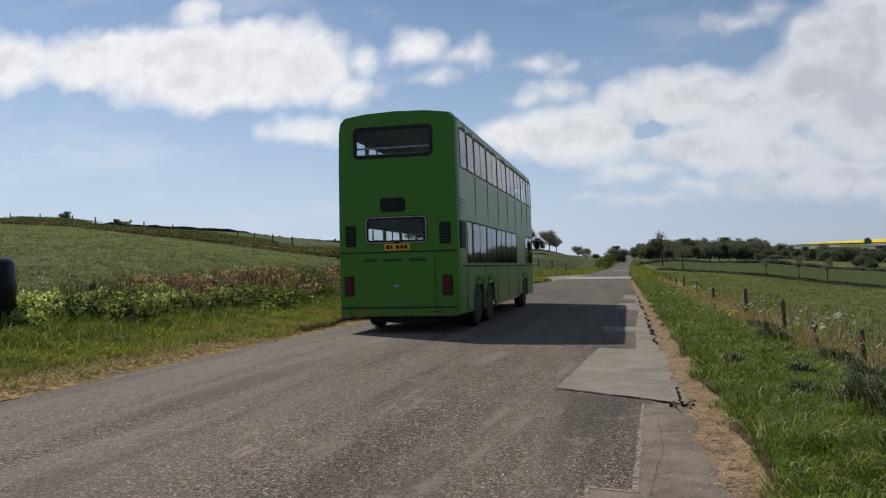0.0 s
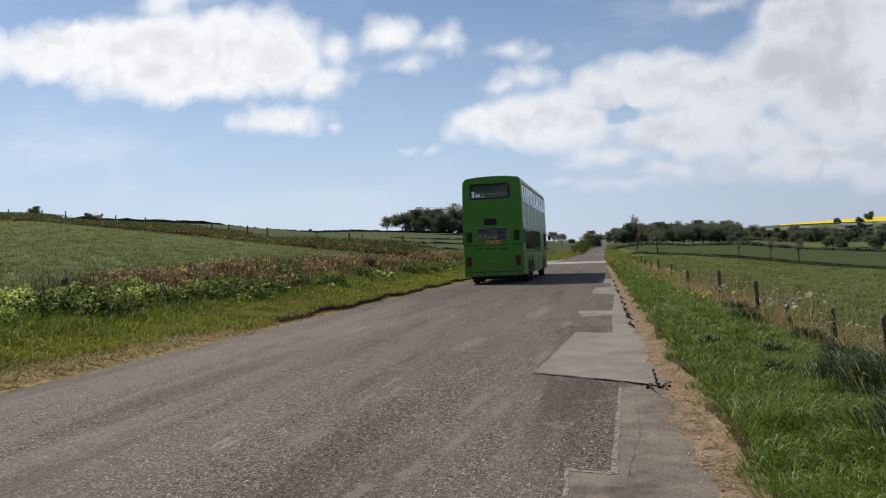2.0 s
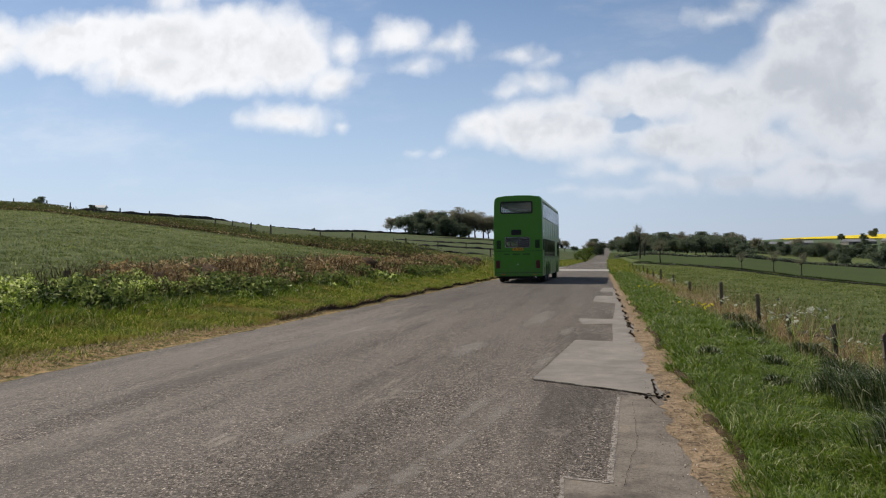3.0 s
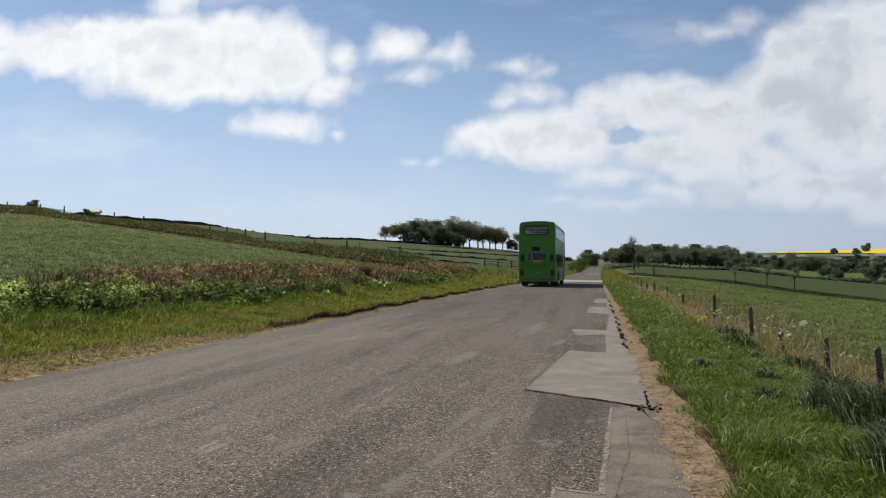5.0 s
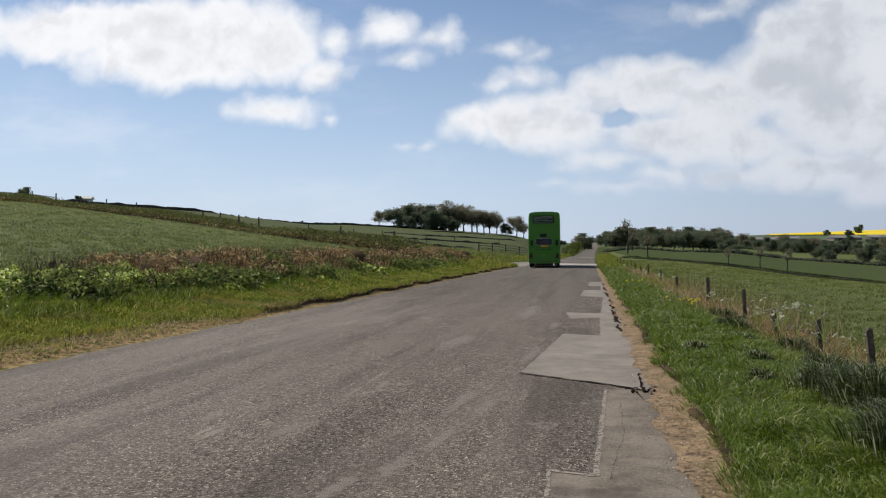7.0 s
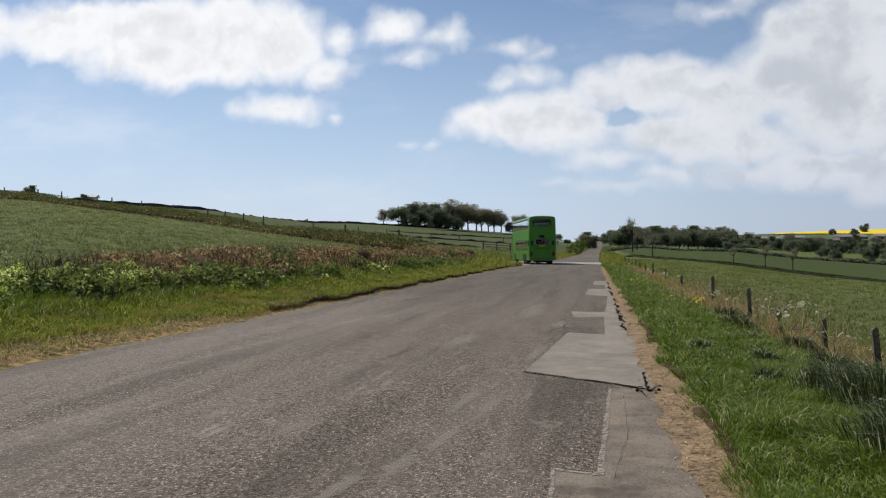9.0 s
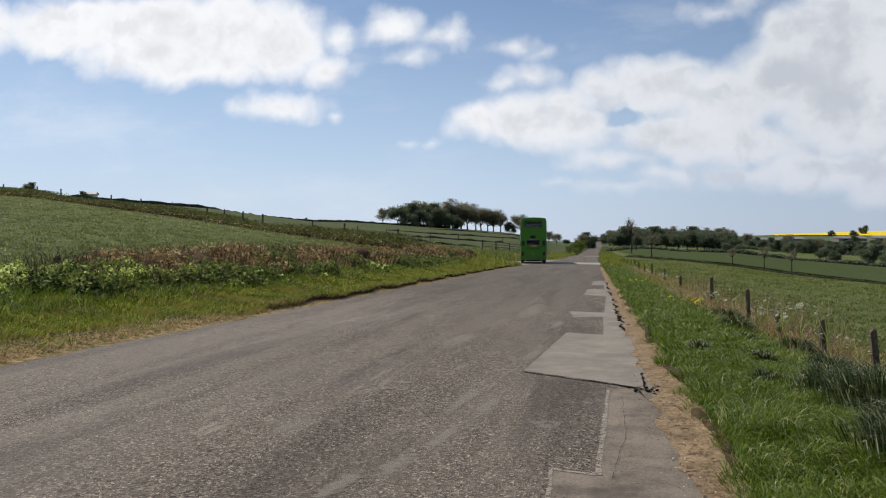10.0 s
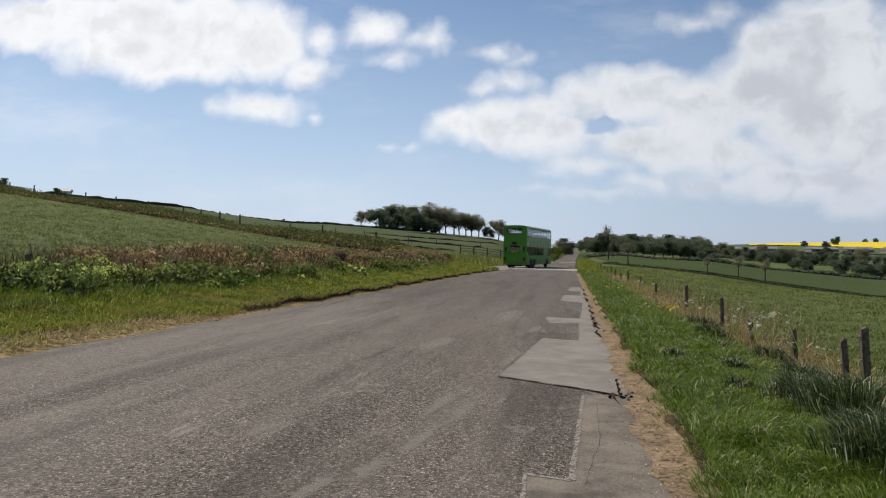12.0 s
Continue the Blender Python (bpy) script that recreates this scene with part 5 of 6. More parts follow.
def make_trees():
    r = random.Random(4)
    oak = make_tree(1, 11, 5.6, MAT["leaf_brown"], 6500, 0.32, 0.2, "round-crowned tree just coming into leaf")
    beech = make_tree(2, 12, 5.2, MAT["leaf_brown"], 7000, 0.31, 0.24, "tall grey-brown tree in early leaf")
    ash = make_tree(3, 9, 4.8, MAT["leaf"], 5600, 0.36, 0.16, "dark green roundish tree")
    thorn = make_tree(5, 6, 2.8, MAT["leaf_fresh"], 1600, 0.22, 0.12, "thin olive-green hawthorn bush just in leaf")
    bare = make_tree(6, 8, 2.6, MAT["leaf_brown"], 800, 0.2, 0.5, "nearly bare thin tree beside the field", True)
    thick = make_tree(8, 8, 4.8, MAT["leaf"], 7000, 0.38, 0.06, "dense dark green tree with low boughs")
    # clump of trees on the hill
    for b, d, h, kind in ((-14.3, 350, 7.5, oak), (-13.2, 346, 10.2, ash), (-12.6, 352, 10.2, beech), (-12.2, 344, 9.0, thick), (-11.7, 350, 11.5, beech), (-11.2, 342, 8.5, thick), (-10.9, 352, 12.0, oak),
                          (-10.2, 344, 11.0, thick), (-9.8, 352, 12.0, beech), (-9.1, 348, 13.2, beech), (-8.5, 354, 12.0, oak), (-8.0, 346, 11.5, beech), (-7.4, 350, 11.0, beech), (-7.0, 345, 10.2, oak),
                          (-6.5, 352, 10.0, beech), (-6.1, 348, 9.8, oak), (-5.6, 352, 9.5, beech), (-8.8, 340, 6.0, thick), (-9.5, 340, 6.5, thick), (-10.5, 338, 7.0, thick), (-11.9, 339, 6.5, thick),
                          (-4.9, 350, 5.0, thick), (-4.1, 345, 8.8, oak), (-3.6, 352, 7.0, beech), (-2.0, 380, 6.0, oak), (-1.4, 390, 5.5, oak), (-0.7, 420, 4.0, ash)):
        plant(kind, *polar(b, d), r.uniform(0, 360), h / {oak: 11, beech: 12, ash: 9, thick: 8}[kind], group="trees on the hill")
    # beside the road towards the crest
    for b, d, h, kind, what in ((0.85, 330, 6.8, thick, "dark rounded tree beside the road crest"), (0.45, 325, 6.5, oak, ""), (-0.1, 205, 3.4, thorn, ""), (0.25, 215, 4.0, thorn, ""), (-0.5, 190, 2.4, thorn, ""), (0.05, 165, 1.8, thorn, ""),
                                (0.35, 250, 4.2, thorn, ""), (2.15, 640, 8.0, ash, ""), (1.25, 700, 5.0, ash, "")):
        plant(kind, *polar(b, d), r.uniform(0, 360), h / {thick: 8, oak: 11, thorn: 6, ash: 9}[kind], what, "roadside trees")
    # thin trees at the field corner
    plant(bare, *polar(3.95, 190), 20, 1.0, group="bare trees")
    plant(bare, *polar(5.4, 150), 140, 0.62, group="bare trees")
    plant(bare, *polar(4.3, 230), 70, 0.8, group="bare trees")
    plant(bare, *polar(14.6, 118), 200, 0.45, group="bare trees")
    plant(bare, *polar(12.9, 122), 90, 0.42, group="bare trees")
    plant(bare, *polar(10.8, 120), 250, 0.35, group="bare trees")
    # the belt of woodland
    for k in range(46):
        b = 2.3 + 8.6 * (k + r.uniform(-0.6, 0.6)) / 46
        d = r.uniform(400, 470)
        kind = r.choice([ash, thick, thick, beech])
        h = r.uniform(8.6, 10.4) * (0.85 if b < 3.2 else 1.0)
        plant(kind, *polar(b, d), r.uniform(0, 360), h / {ash: 9, beech: 12, thick: 8}[kind], group="belt of woodland")
    for b, d, h in ((6.4, 300, 6.2), (7.2, 295, 7.0), (7.8, 300, 7.6), (8.5, 305, 7.8), (9.0, 298, 7.0), (9.6, 300, 6.6), (10.6, 290, 4.0), (11.3, 285, 3.2), (5.3, 305, 5.0), (4.4, 310, 4.5)):
        plant(r.choice([thick, ash]), *polar(b, d), r.uniform(0, 360), h / 8.4, group="trees along the crop hedge")
    for k in range(58):
        b = 10.6 + 16 * (k + r.uniform(-0.5, 0.5)) / 58
        d = r.choice([r.uniform(262, 300), r.uniform(390, 440), r.uniform(390, 440), r.uniform(520, 640)])
        plant(r.choice([thick, ash, oak, thick]), *polar(b, d), r.uniform(0, 360), r.uniform(0.36, 0.78), group="hedgerow trees in the valley")
    for b, d, h in ((18.9, 1150, 11), (17.0, 1000, 7), (18.3, 900, 7), (20.6, 1570, 7), (21.2, 1570, 8), (22.4, 1565, 7)):
        plant(thick, *polar(b, d), r.uniform(0, 360), h / 8, group="far field trees")
    # bushes on the left skyline
    for b, d, h in ((-38.2, 212, 3.0), (-34.95, 224, 2.2), (-34.75, 226, 1.8), (-30.0, 246, 1.6), (-20.0, 330, 1.6)):
        plant(thick, *polar(b, d), r.uniform(0, 360), h / 8, "small dark bush on the skyline", "skyline bushes")
    for o in scene.objects:
        if o.parent is None and o.get("group") == "bare trees":
            o.scale = (o.scale.x * 0.8, o.scale.y * 0.8, o.scale.z)
    for t in (oak, beech, ash, thorn, bare, thick):
        for o in (*t.children, t):
            bpy.data.objects.remove(o)


def make_post(x, y, tall, thick, lean, label, group, round_top=True):
    post = tagged(new("fence_post"), label, "fence post", group)
    thick *= 0.78
    bm = box(-thick / 2, thick / 2, -thick / 2, thick / 2, -0.3, tall, thick * 0.18)
    r = random.Random(int(x * 100 + y))
    for v in bm.verts:
        v.co.x += r.uniform(-0.006, 0.006)
        v.co.y += r.uniform(-0.006, 0.006)
        if v.co.z > tall * 0.9:
            v.co.z += v.co.x * 0.3 + r.uniform(-0.01, 0.01)
    part("stake", bm, MAT["post"], post)
    for z in (0.9, 0.62, 0.36):
        if tall > 0.6:
            part("staple", box(-thick / 2 - 0.012, -thick / 2 + 0.002, -0.02, 0.02, tall * z - 0.004, tall * z + 0.004), MAT["steel"], post)
    post.matrix_world = pose(x, y, float(ground_at(x, y)), lean[0], lean[1], r.uniform(-20, 20))
    return post


def make_fences():
    for x, y, top, thick, lean in ((3.25, 8.5, 0.60, 0.105, -4), (3.25, 9.05, 0.42, 0.085, -5), (3.3, 11.05, 0.34, 0.08, -4), (3.35, 13.5, 0.31, 0.085, -6), (3.4, 16.1, 0.51, 0.09, -3), (3.55, 21.2, 0.58, 0.10, -2)):
        make_post(x, y, top - float(ground_at(x, y)), thick, (0, lean), "weathered grey-brown wooden fence post in long grass", "posts of the roadside fence")
    for k, y in enumerate((30, 37, 45, 52, 58, 64, 71, 79, 88, 98)):
        make_post(3.7 + 0.024 * (y - 22), y, 0.6 + 0.12 * (k % 3), 0.11, (0, -2 + k % 4), "weathered wooden fence post farther up the verge", "posts of the roadside fence")
    for i in range(len(HEDGE) - 1):
        (xa, ya), (xb, yb) = HEDGE[i], HEDGE[i + 1]
        for k in range(3 if i > 1 else 1):
            x, y = xa + (xb - xa) * k / 3, ya + (yb - ya) * k / 3
            make_post(x - 1.5, y + 2.4, 1.75, 0.2, (0, (i * 3 + k) % 5 - 2), "dark wooden post along the hillside hedge", "posts of the hillside fence")
    for k in range(6):
        x, y = polar(-19.5 + k * 2.7 + 0.6 * (k % 2), 112 + k * 14)
        make_post(x, y, 1.5, 0.2, (0, k % 3 - 1), "dark wooden post in the pasture", "posts of the pasture fence")
    make_post(-11.3, 15.2, 0.42, 0.15, (3, 5), "old broken fence post in the weeds", "old posts")
    for y in (20.5, 25.0, 33.0):
        make_post(-11.2, y, 0.35, 0.1, (2, -6), "old broken fence post in the bracken", "old posts")
    # post and rail fence beyond the pull-in
    ends = [polar(b, d) for b, d in ((-6.9, 112), (-5.9, 114), (-4.9, 116), (-3.9, 118), (-2.9, 120), (-1.9, 122))]
    for (xa, ya), (xb, yb) in zip(ends, ends[1:]):
        fence = tagged(new("rail_fence"), "dark wooden post-and-rail fence panel by the pasture", "fence", "rail fence panels")
        za, zb = float(ground_at(xa, ya)), float(ground_at(xb, yb))
        part("post", box(xa - 0.09, xa + 0.09, ya - 0.09, ya + 0.09, za - 0.2, za + 1.35, 0.02), MAT["post"], fence)
        for h in (0.45, 0.8, 1.15):
            bm = bmesh.new()
            limb(bm, Vector((xa, ya, za + h)), Vector((xb, yb, zb + h)), 0.06, 0.06, 4)
            part("rail", bm, MAT["post"], fence)


def sheet(name, corners, mat, lift, label, category, n=26):
    """A field laid over the land between four corners given by bearing and distance."""
    co, faces = [], []
    for i in range(n + 1):
        for j in range(n + 1):
            u, v = i / n, j / n
            b = (corners[0][0] * (1 - u) + corners[1][0] * u) * (1 - v) + (corners[3][0] * (1 - u) + corners[2][0] * u) * v
            d = (corners[0][1] * (1 - u) + corners[1][1] * u) * (1 - v) + (corners[3][1] * (1 - u) + corners[2][1] * u) * v
            x, y = polar(b, d)
            co.append((x, y, float(ground_at(x, y)) + lift))
    for i in range(n):
        for j in range(n):
            k = i * (n + 1) + j
            faces.append((k, k + n + 1, k + n + 2, k + 1))
    me = bpy.data.meshes.new(name)
    me.from_pydata(co, [], faces)
    me.materials.append(mat)
    me.polygons.foreach_set("use_smooth", np.ones(len(faces), bool))
    return tagged(new(name, me), label, category, kind="structure")


def make_far():
    sheet("field_crop", [(4.2, 146), (27, 101), (27, 234), (2.9, 262)], MAT["crop"], 0.18, "dark green young crop beyond the pasture", "field", 60)
    sheet("field_rapeseed", [(13.6, 1290), (24, 640), (24, 1590), (13.2, 1560)], MAT["rape"], 1.2, "bright yellow rapeseed field on the skyline", "field", 40)
    sheet("field_far", [(11, 650), (30, 560), (30, 900), (11, 1000)], MAT["far_green"], 0.6, "pale grazed fields across the valley", "field", 30)

    def barn(b, d, long, deep, eaves, ridge, turn, wall, roof, label):
        x, y = polar(b, d)
        z = float(ground_at(x, y))
        ob = tagged(new("barn"), label, "barn", "farm buildings")
        part("wall", box(-long / 2, long / 2, -deep / 2, deep / 2, -0.5, eaves), wall, ob)
        bm = bmesh.new()
        o = 0.4
        v = [bm.verts.new(p) for p in ((-long / 2 - o, -deep / 2 - o, eaves), (long / 2 + o, -deep / 2 - o, eaves), (long / 2 + o, deep / 2 + o, eaves), (-long / 2 - o, deep / 2 + o, eaves), (-long / 2 - o, 0, ridge), (long / 2 + o, 0, ridge))]
        for f in ((0, 1, 5, 4), (2, 3, 4, 5), (0, 4, 3), (1, 2, 5), (0, 3, 2, 1)):
            bm.faces.new([v[i] for i in f])
        part("roof", bm, roof, ob)
        for k in range(int(long // 9)):
            part("door", box(-long / 2 + 3 + k * 9, -long / 2 + 6.5 + k * 9, -deep / 2 - 0.05, -deep / 2 + 0.05, -0.3, eaves * 0.75), MAT["black"], ob)
        ob.matrix_world = pose(x, y, z, 0, 0, turn)

    barn(13.0, 690, 24, 16, 2.6, 4.6, 6, MAT["stone_wall"], MAT["slate"], "long grey-roofed farm barn across the valley")
    barn(14.6, 680, 16, 14, 2.6, 4.4, -8, MAT["stone_wall"], MAT["slate"], "grey-roofed farm shed beside the barn")
    barn(18.0, 660, 20, 16, 2.6, 4.6, 4, MAT["stone_wall"], MAT["slate"], "grey-roofed farm shed among trees")
    barn(20.2, 650, 18, 14, 2.6, 4.6, -5, MAT["stone_wall"], MAT["slate"], "long farm shed on the valley side")
    barn(22.6, 640, 22, 14, 2.6, 4.6, 0, MAT["stone_wall"], MAT["slate"], "long farm shed on the valley side")
    barn(-34.45, 228, 2.2, 3.0, 1.8, 2.6, 20, MAT["render_wall"], MAT["render_wall"], "small white farm building on the skyline")
    barn(1.75, 900, 10, 8, 4.0, 7.5, 12, MAT["stone_wall"], MAT["slate"], "grey house at the crest of the road")


def sheet_polygon(name, outline, z, mat, label, category, jag=0.02, seed=1):
    """A thin flat piece on the road with an uneven outline."""
    r = random.Random(seed)
    pts = []
    for (xa, ya), (xb, yb) in zip(outline, outline[1:] + outline[:1]):
        n = max(1, int(math.hypot(xb - xa, yb - ya) / 0.09))
        pts += [(xa + (xb - xa) * k / n + r.uniform(-jag, jag), ya + (yb - ya) * k / n + r.uniform(-jag, jag)) for k in range(n)]
    bm = bmesh.new()
    f = bm.faces.new([bm.verts.new((x, y, z)) for x, y in pts])
    if f.normal.z < 0:
        f.normal_flip()
    bmesh.ops.triangulate(bm, faces=bm.faces[:])
    me = bpy.data.meshes.new(name)
    bm.to_mesh(me)
    bm.free()
    me.materials.append(mat)
    return tagged(new(name, me), label, category, kind="structure")


def make_road_marks():
    def edge(y):
        return float(right_edge(y)) - 0.12

    def slab(name, outline, z, mat, label, jag, seed):
        return sheet_polygon(name, outline, z, mat, label, "road patch", jag, seed)

    slab("road_patch_tar", [(-0.14, 2.0), (-0.14, 4.45), (0.12, 4.38), (0.29, 7.14), (edge(7.2), 7.15), (edge(5), 5.0), (edge(3), 3.0), (edge(2), 2.0)], 0.012, MAT["tar"], "worn grey tar strip along the road edge", 0.012, 2)
    slab("road_patch_big", [(edge(7.1), 7.12), (-0.55, 7.99), (-0.15, 11.89), (edge(11.6), 11.55)], 0.013, MAT["patch"], "large pale tarmac patch in the road", 0.008, 3)
    slab("road_patch_edge", [(edge(11.6), 11.6), (0.40, 11.6), (0.50, 14.8), (-0.05, 14.6), (-0.13, 16.1), (0.55, 15.9), (0.82, 21.4), (0.21, 22.2), (0.36, 25.6), (0.9, 25.2), (1.05, 31), (edge(31), 31), (edge(20), 20)], 0.0135, MAT["patch"], "pale tarmac strip with square notches along the road edge", 0.012, 4)
    slab("road_patch_far", [(0.55, 28.5), (0.70, 32.0), (1.6, 32.0), (1.5, 28.5)], 0.016, MAT["patch"], "pale tarmac patch", 0.02, 5)
    slab("road_patch_band", [(-4.0, 74), (-4.0, 86), (2.6, 80), (2.5, 70)], 0.014, MAT["pale"], "pale worn band across the road by the pull-in", 0.1, 6)
    slab("road_patch_crest", [(1.2, 150), (1.4, 168), (6.0, 168), (5.4, 150)], 0.13, MAT["pale"], "pale worn band across the road", 0.1, 9)
    for k, pts in enumerate(([(-0.14, 4.43), (0.12, 4.36), (0.12, 4.40), (-0.14, 4.47)], [(0.105, 4.38), (0.275, 7.14), (0.308, 7.14), (0.14, 4.38)], [(-0.15, 2.0), (-0.15, 4.45), (-0.125, 4.45), (-0.125, 2.0)])):
        slab("road_seam", pts, 0.016, MAT["seam"], "pale crumbled joint in the road", 0.006, 20 + k)
    for k, pts in enumerate(([(0.33, 7.40), (0.48, 7.24), (0.60, 7.12), (0.61, 7.17), (0.49, 7.28), (0.33, 7.43)], [(0.55, 7.05), (0.57, 7.05), (0.59, 6.7), (0.58, 6.7)],
                             [(-0.55, 8.0), (0.33, 7.42), (0.33, 7.395), (-0.55, 7.975)])):
        slab("road_crack", pts, 0.018 + 0.0006 * k, MAT["crack"], "dark broken crack at the road edge", 0.008, 30 + k)
    # broken dark edge of the tarmac: short fretted gaps of uneven width
    r = random.Random(12)

    def fret(y, x, long, wide):
        n = max(4, int(long / 0.07))
        mid = [x + 0.02 * math.sin(9 * k / n + y) + r.uniform(-0.012, 0.012) for k in range(n + 1)]
        half = [wide * math.sin(math.pi * k / n) ** 0.6 * r.uniform(0.25, 1.0) for k in range(n + 1)]
        at = [y + long * k / n for k in range(n + 1)]
        return [(m - h, q) for m, h, q in zip(mid, half, at)] + [(m + h, q) for m, h, q in reversed(list(zip(mid, half, at)))][1:-1]

    for y, gap, long, wide in ((12.2, 0.23, 1.3, 0.04), (13.6, 0.21, 1.7, 0.065), (15.4, 0.22, 1.4, 0.05), (17.0, 0.2, 1.6, 0.055),
                               (19.0, 0.18, 1.6, 0.04), (21.5, 0.2, 2.6, 0.06), (25.0, 0.2, 2.4, 0.06), (28.5, 0.18, 3.0, 0.05)):
        slab("road_crack", fret(y, float(right_edge(y + long / 2)) - gap, long, wide), 0.0215, MAT["crack"], "dark crumbled gap along the road edge", 0.006, int(y * 10))
    for k, (xa, ya, xb, yb, w) in enumerate(((0.19, 4.3, 0.34, 5.4, 0.0012), (0.34, 5.4, 0.39, 6.8, 0.001), (0.62, 7.15, 0.66, 8.1, 0.014))):
        line = [(xa + (xb - xa) * q / 16 + 0.006 * math.sin(q * 1.1 + k) + r.uniform(-0.006, 0.006), ya + (yb - ya) * q / 16, w * r.uniform(0.3, 1.2)) for q in range(17)]
        slab("road_crack", [(x - h, y) for x, y, h in line] + [(x + h, y) for x, y, h in reversed(line)], 0.0195, MAT["crack"], "thin dark crack in the worn tar", 0.001, 80 + k)
    disc = bpy.data.meshes.new("road_scuff")
    disc.from_pydata([(-1, -1, 0), (1, -1, 0), (1, 1, 0), (-1, 1, 0)], [], [(0, 1, 2, 3)])
    disc.materials.append(MAT["scuff"])
    for k, (x, y, a, b, turn) in enumerate(((-1.61, 7.14, 0.19, 0.16, 0), (-0.93, 6.4, 0.12, 1.1, -7), (-0.70, 6.2, 0.12, 0.95, -6), (-1.04, 4.4, 0.12, 0.5, -8), (-1.25, 3.95, 0.1, 0.45, -12),
                                            (-0.88, 5.1, 0.1, 0.7, -8), (-0.5, 9.4, 0.14, 1.4, -6), (-2.0, 5.2, 0.12, 0.5, -10), (-0.3, 13.2, 0.16, 1.2, -4),
                                            (-1.6, 10.6, 0.3, 1.6, -5), (-0.9, 16, 0.4, 3.5, -3))):
        ob = tagged(new("road_scuff", disc), "pale worn scuff on the asphalt", "road wear", kind="structure")
        ob.matrix_world = pose(x, y, 0.0125 + 0.0001 * k, 0, 0, turn) @ Matrix.Diagonal((a, b, 1, 1))
    ys = np.concatenate([np.arange(-8, 12, 0.12), np.arange(12, 60, 0.4)])
    jag = np.random.default_rng(3).uniform(-1, 1, (2, 4000))

    def wob(y, side, s):
        i = int(y * 25) % 3990
        return s * (0.5 * jag[side, i] + 0.35 * math.sin(y * 6.3 + side) + 0.4 * math.sin(y * 1.9 + 2 * side))

    dirt = strip("dirt_edge", ys, lambda y: float(right_edge(y)) - 0.19 + wob(y, 0, 0.07), lambda y: float(right_edge(y)) + 0.12 + wob(y, 1, 0.03),
                 lambda x, y: 0.0165 + 0.03 * float(step(x - right_edge(y), -0.05, 0.14)), MAT["dirt"], 6)
    tagged(dirt, "crumbled dirt and straw along the road edge", "dirt", kind="structure")
    dirt = strip("dirt_edge_left", np.arange(-8, 58, 0.3), lambda y: float(left_edge(y)) - 0.3 - 0.35 * (1 - float(step(y, 6, 16))) + wob(y, 1, 0.12), lambda y: float(left_edge(y)) + 0.10 + wob(y, 0, 0.06),
                 lambda x, y: max(0.0115, float(ground_at(x, y)) + 0.012), MAT["sand"], 5)
    tagged(dirt, "sandy dirt along the verge", "dirt", kind="structure")
    # loose stones on the crumbled edge
    n = 2200
    y = 2.0 * np.exp(rng.uniform(0, 1, n) * math.log(14))
    x = right_edge(y) - 0.34 + rng.uniform(0, 1, n) ** 0.6 * 0.44
    p = np.stack([x, y, np.maximum(0.02, ground_at(x, y) + 0.018)], 1)
    s = rng.uniform(0.002, 0.008, n)
    tet = np.array([(1, 0, -0.5), (-0.6, 0.8, -0.5), (-0.5, -0.9, -0.5), (0.1, 0.1, 0.8)])
    co = (p[:, None] + tet[None] * s[:, None, None] * rng.uniform(0.7, 1.3, (n, 4, 1))).reshape(-1, 3)
    k = np.arange(n)[:, None] * 4
    loops = np.hstack([k, k + 1, k + 3, k + 1, k + 2, k + 3, k + 2, k, k + 3]).ravel()
    stuff(raw_mesh("loose_stones", co, loops, np.tile([3, 3, 3], n), MAT["grit"]), "small loose stones on the crumbled road edge", "stones")


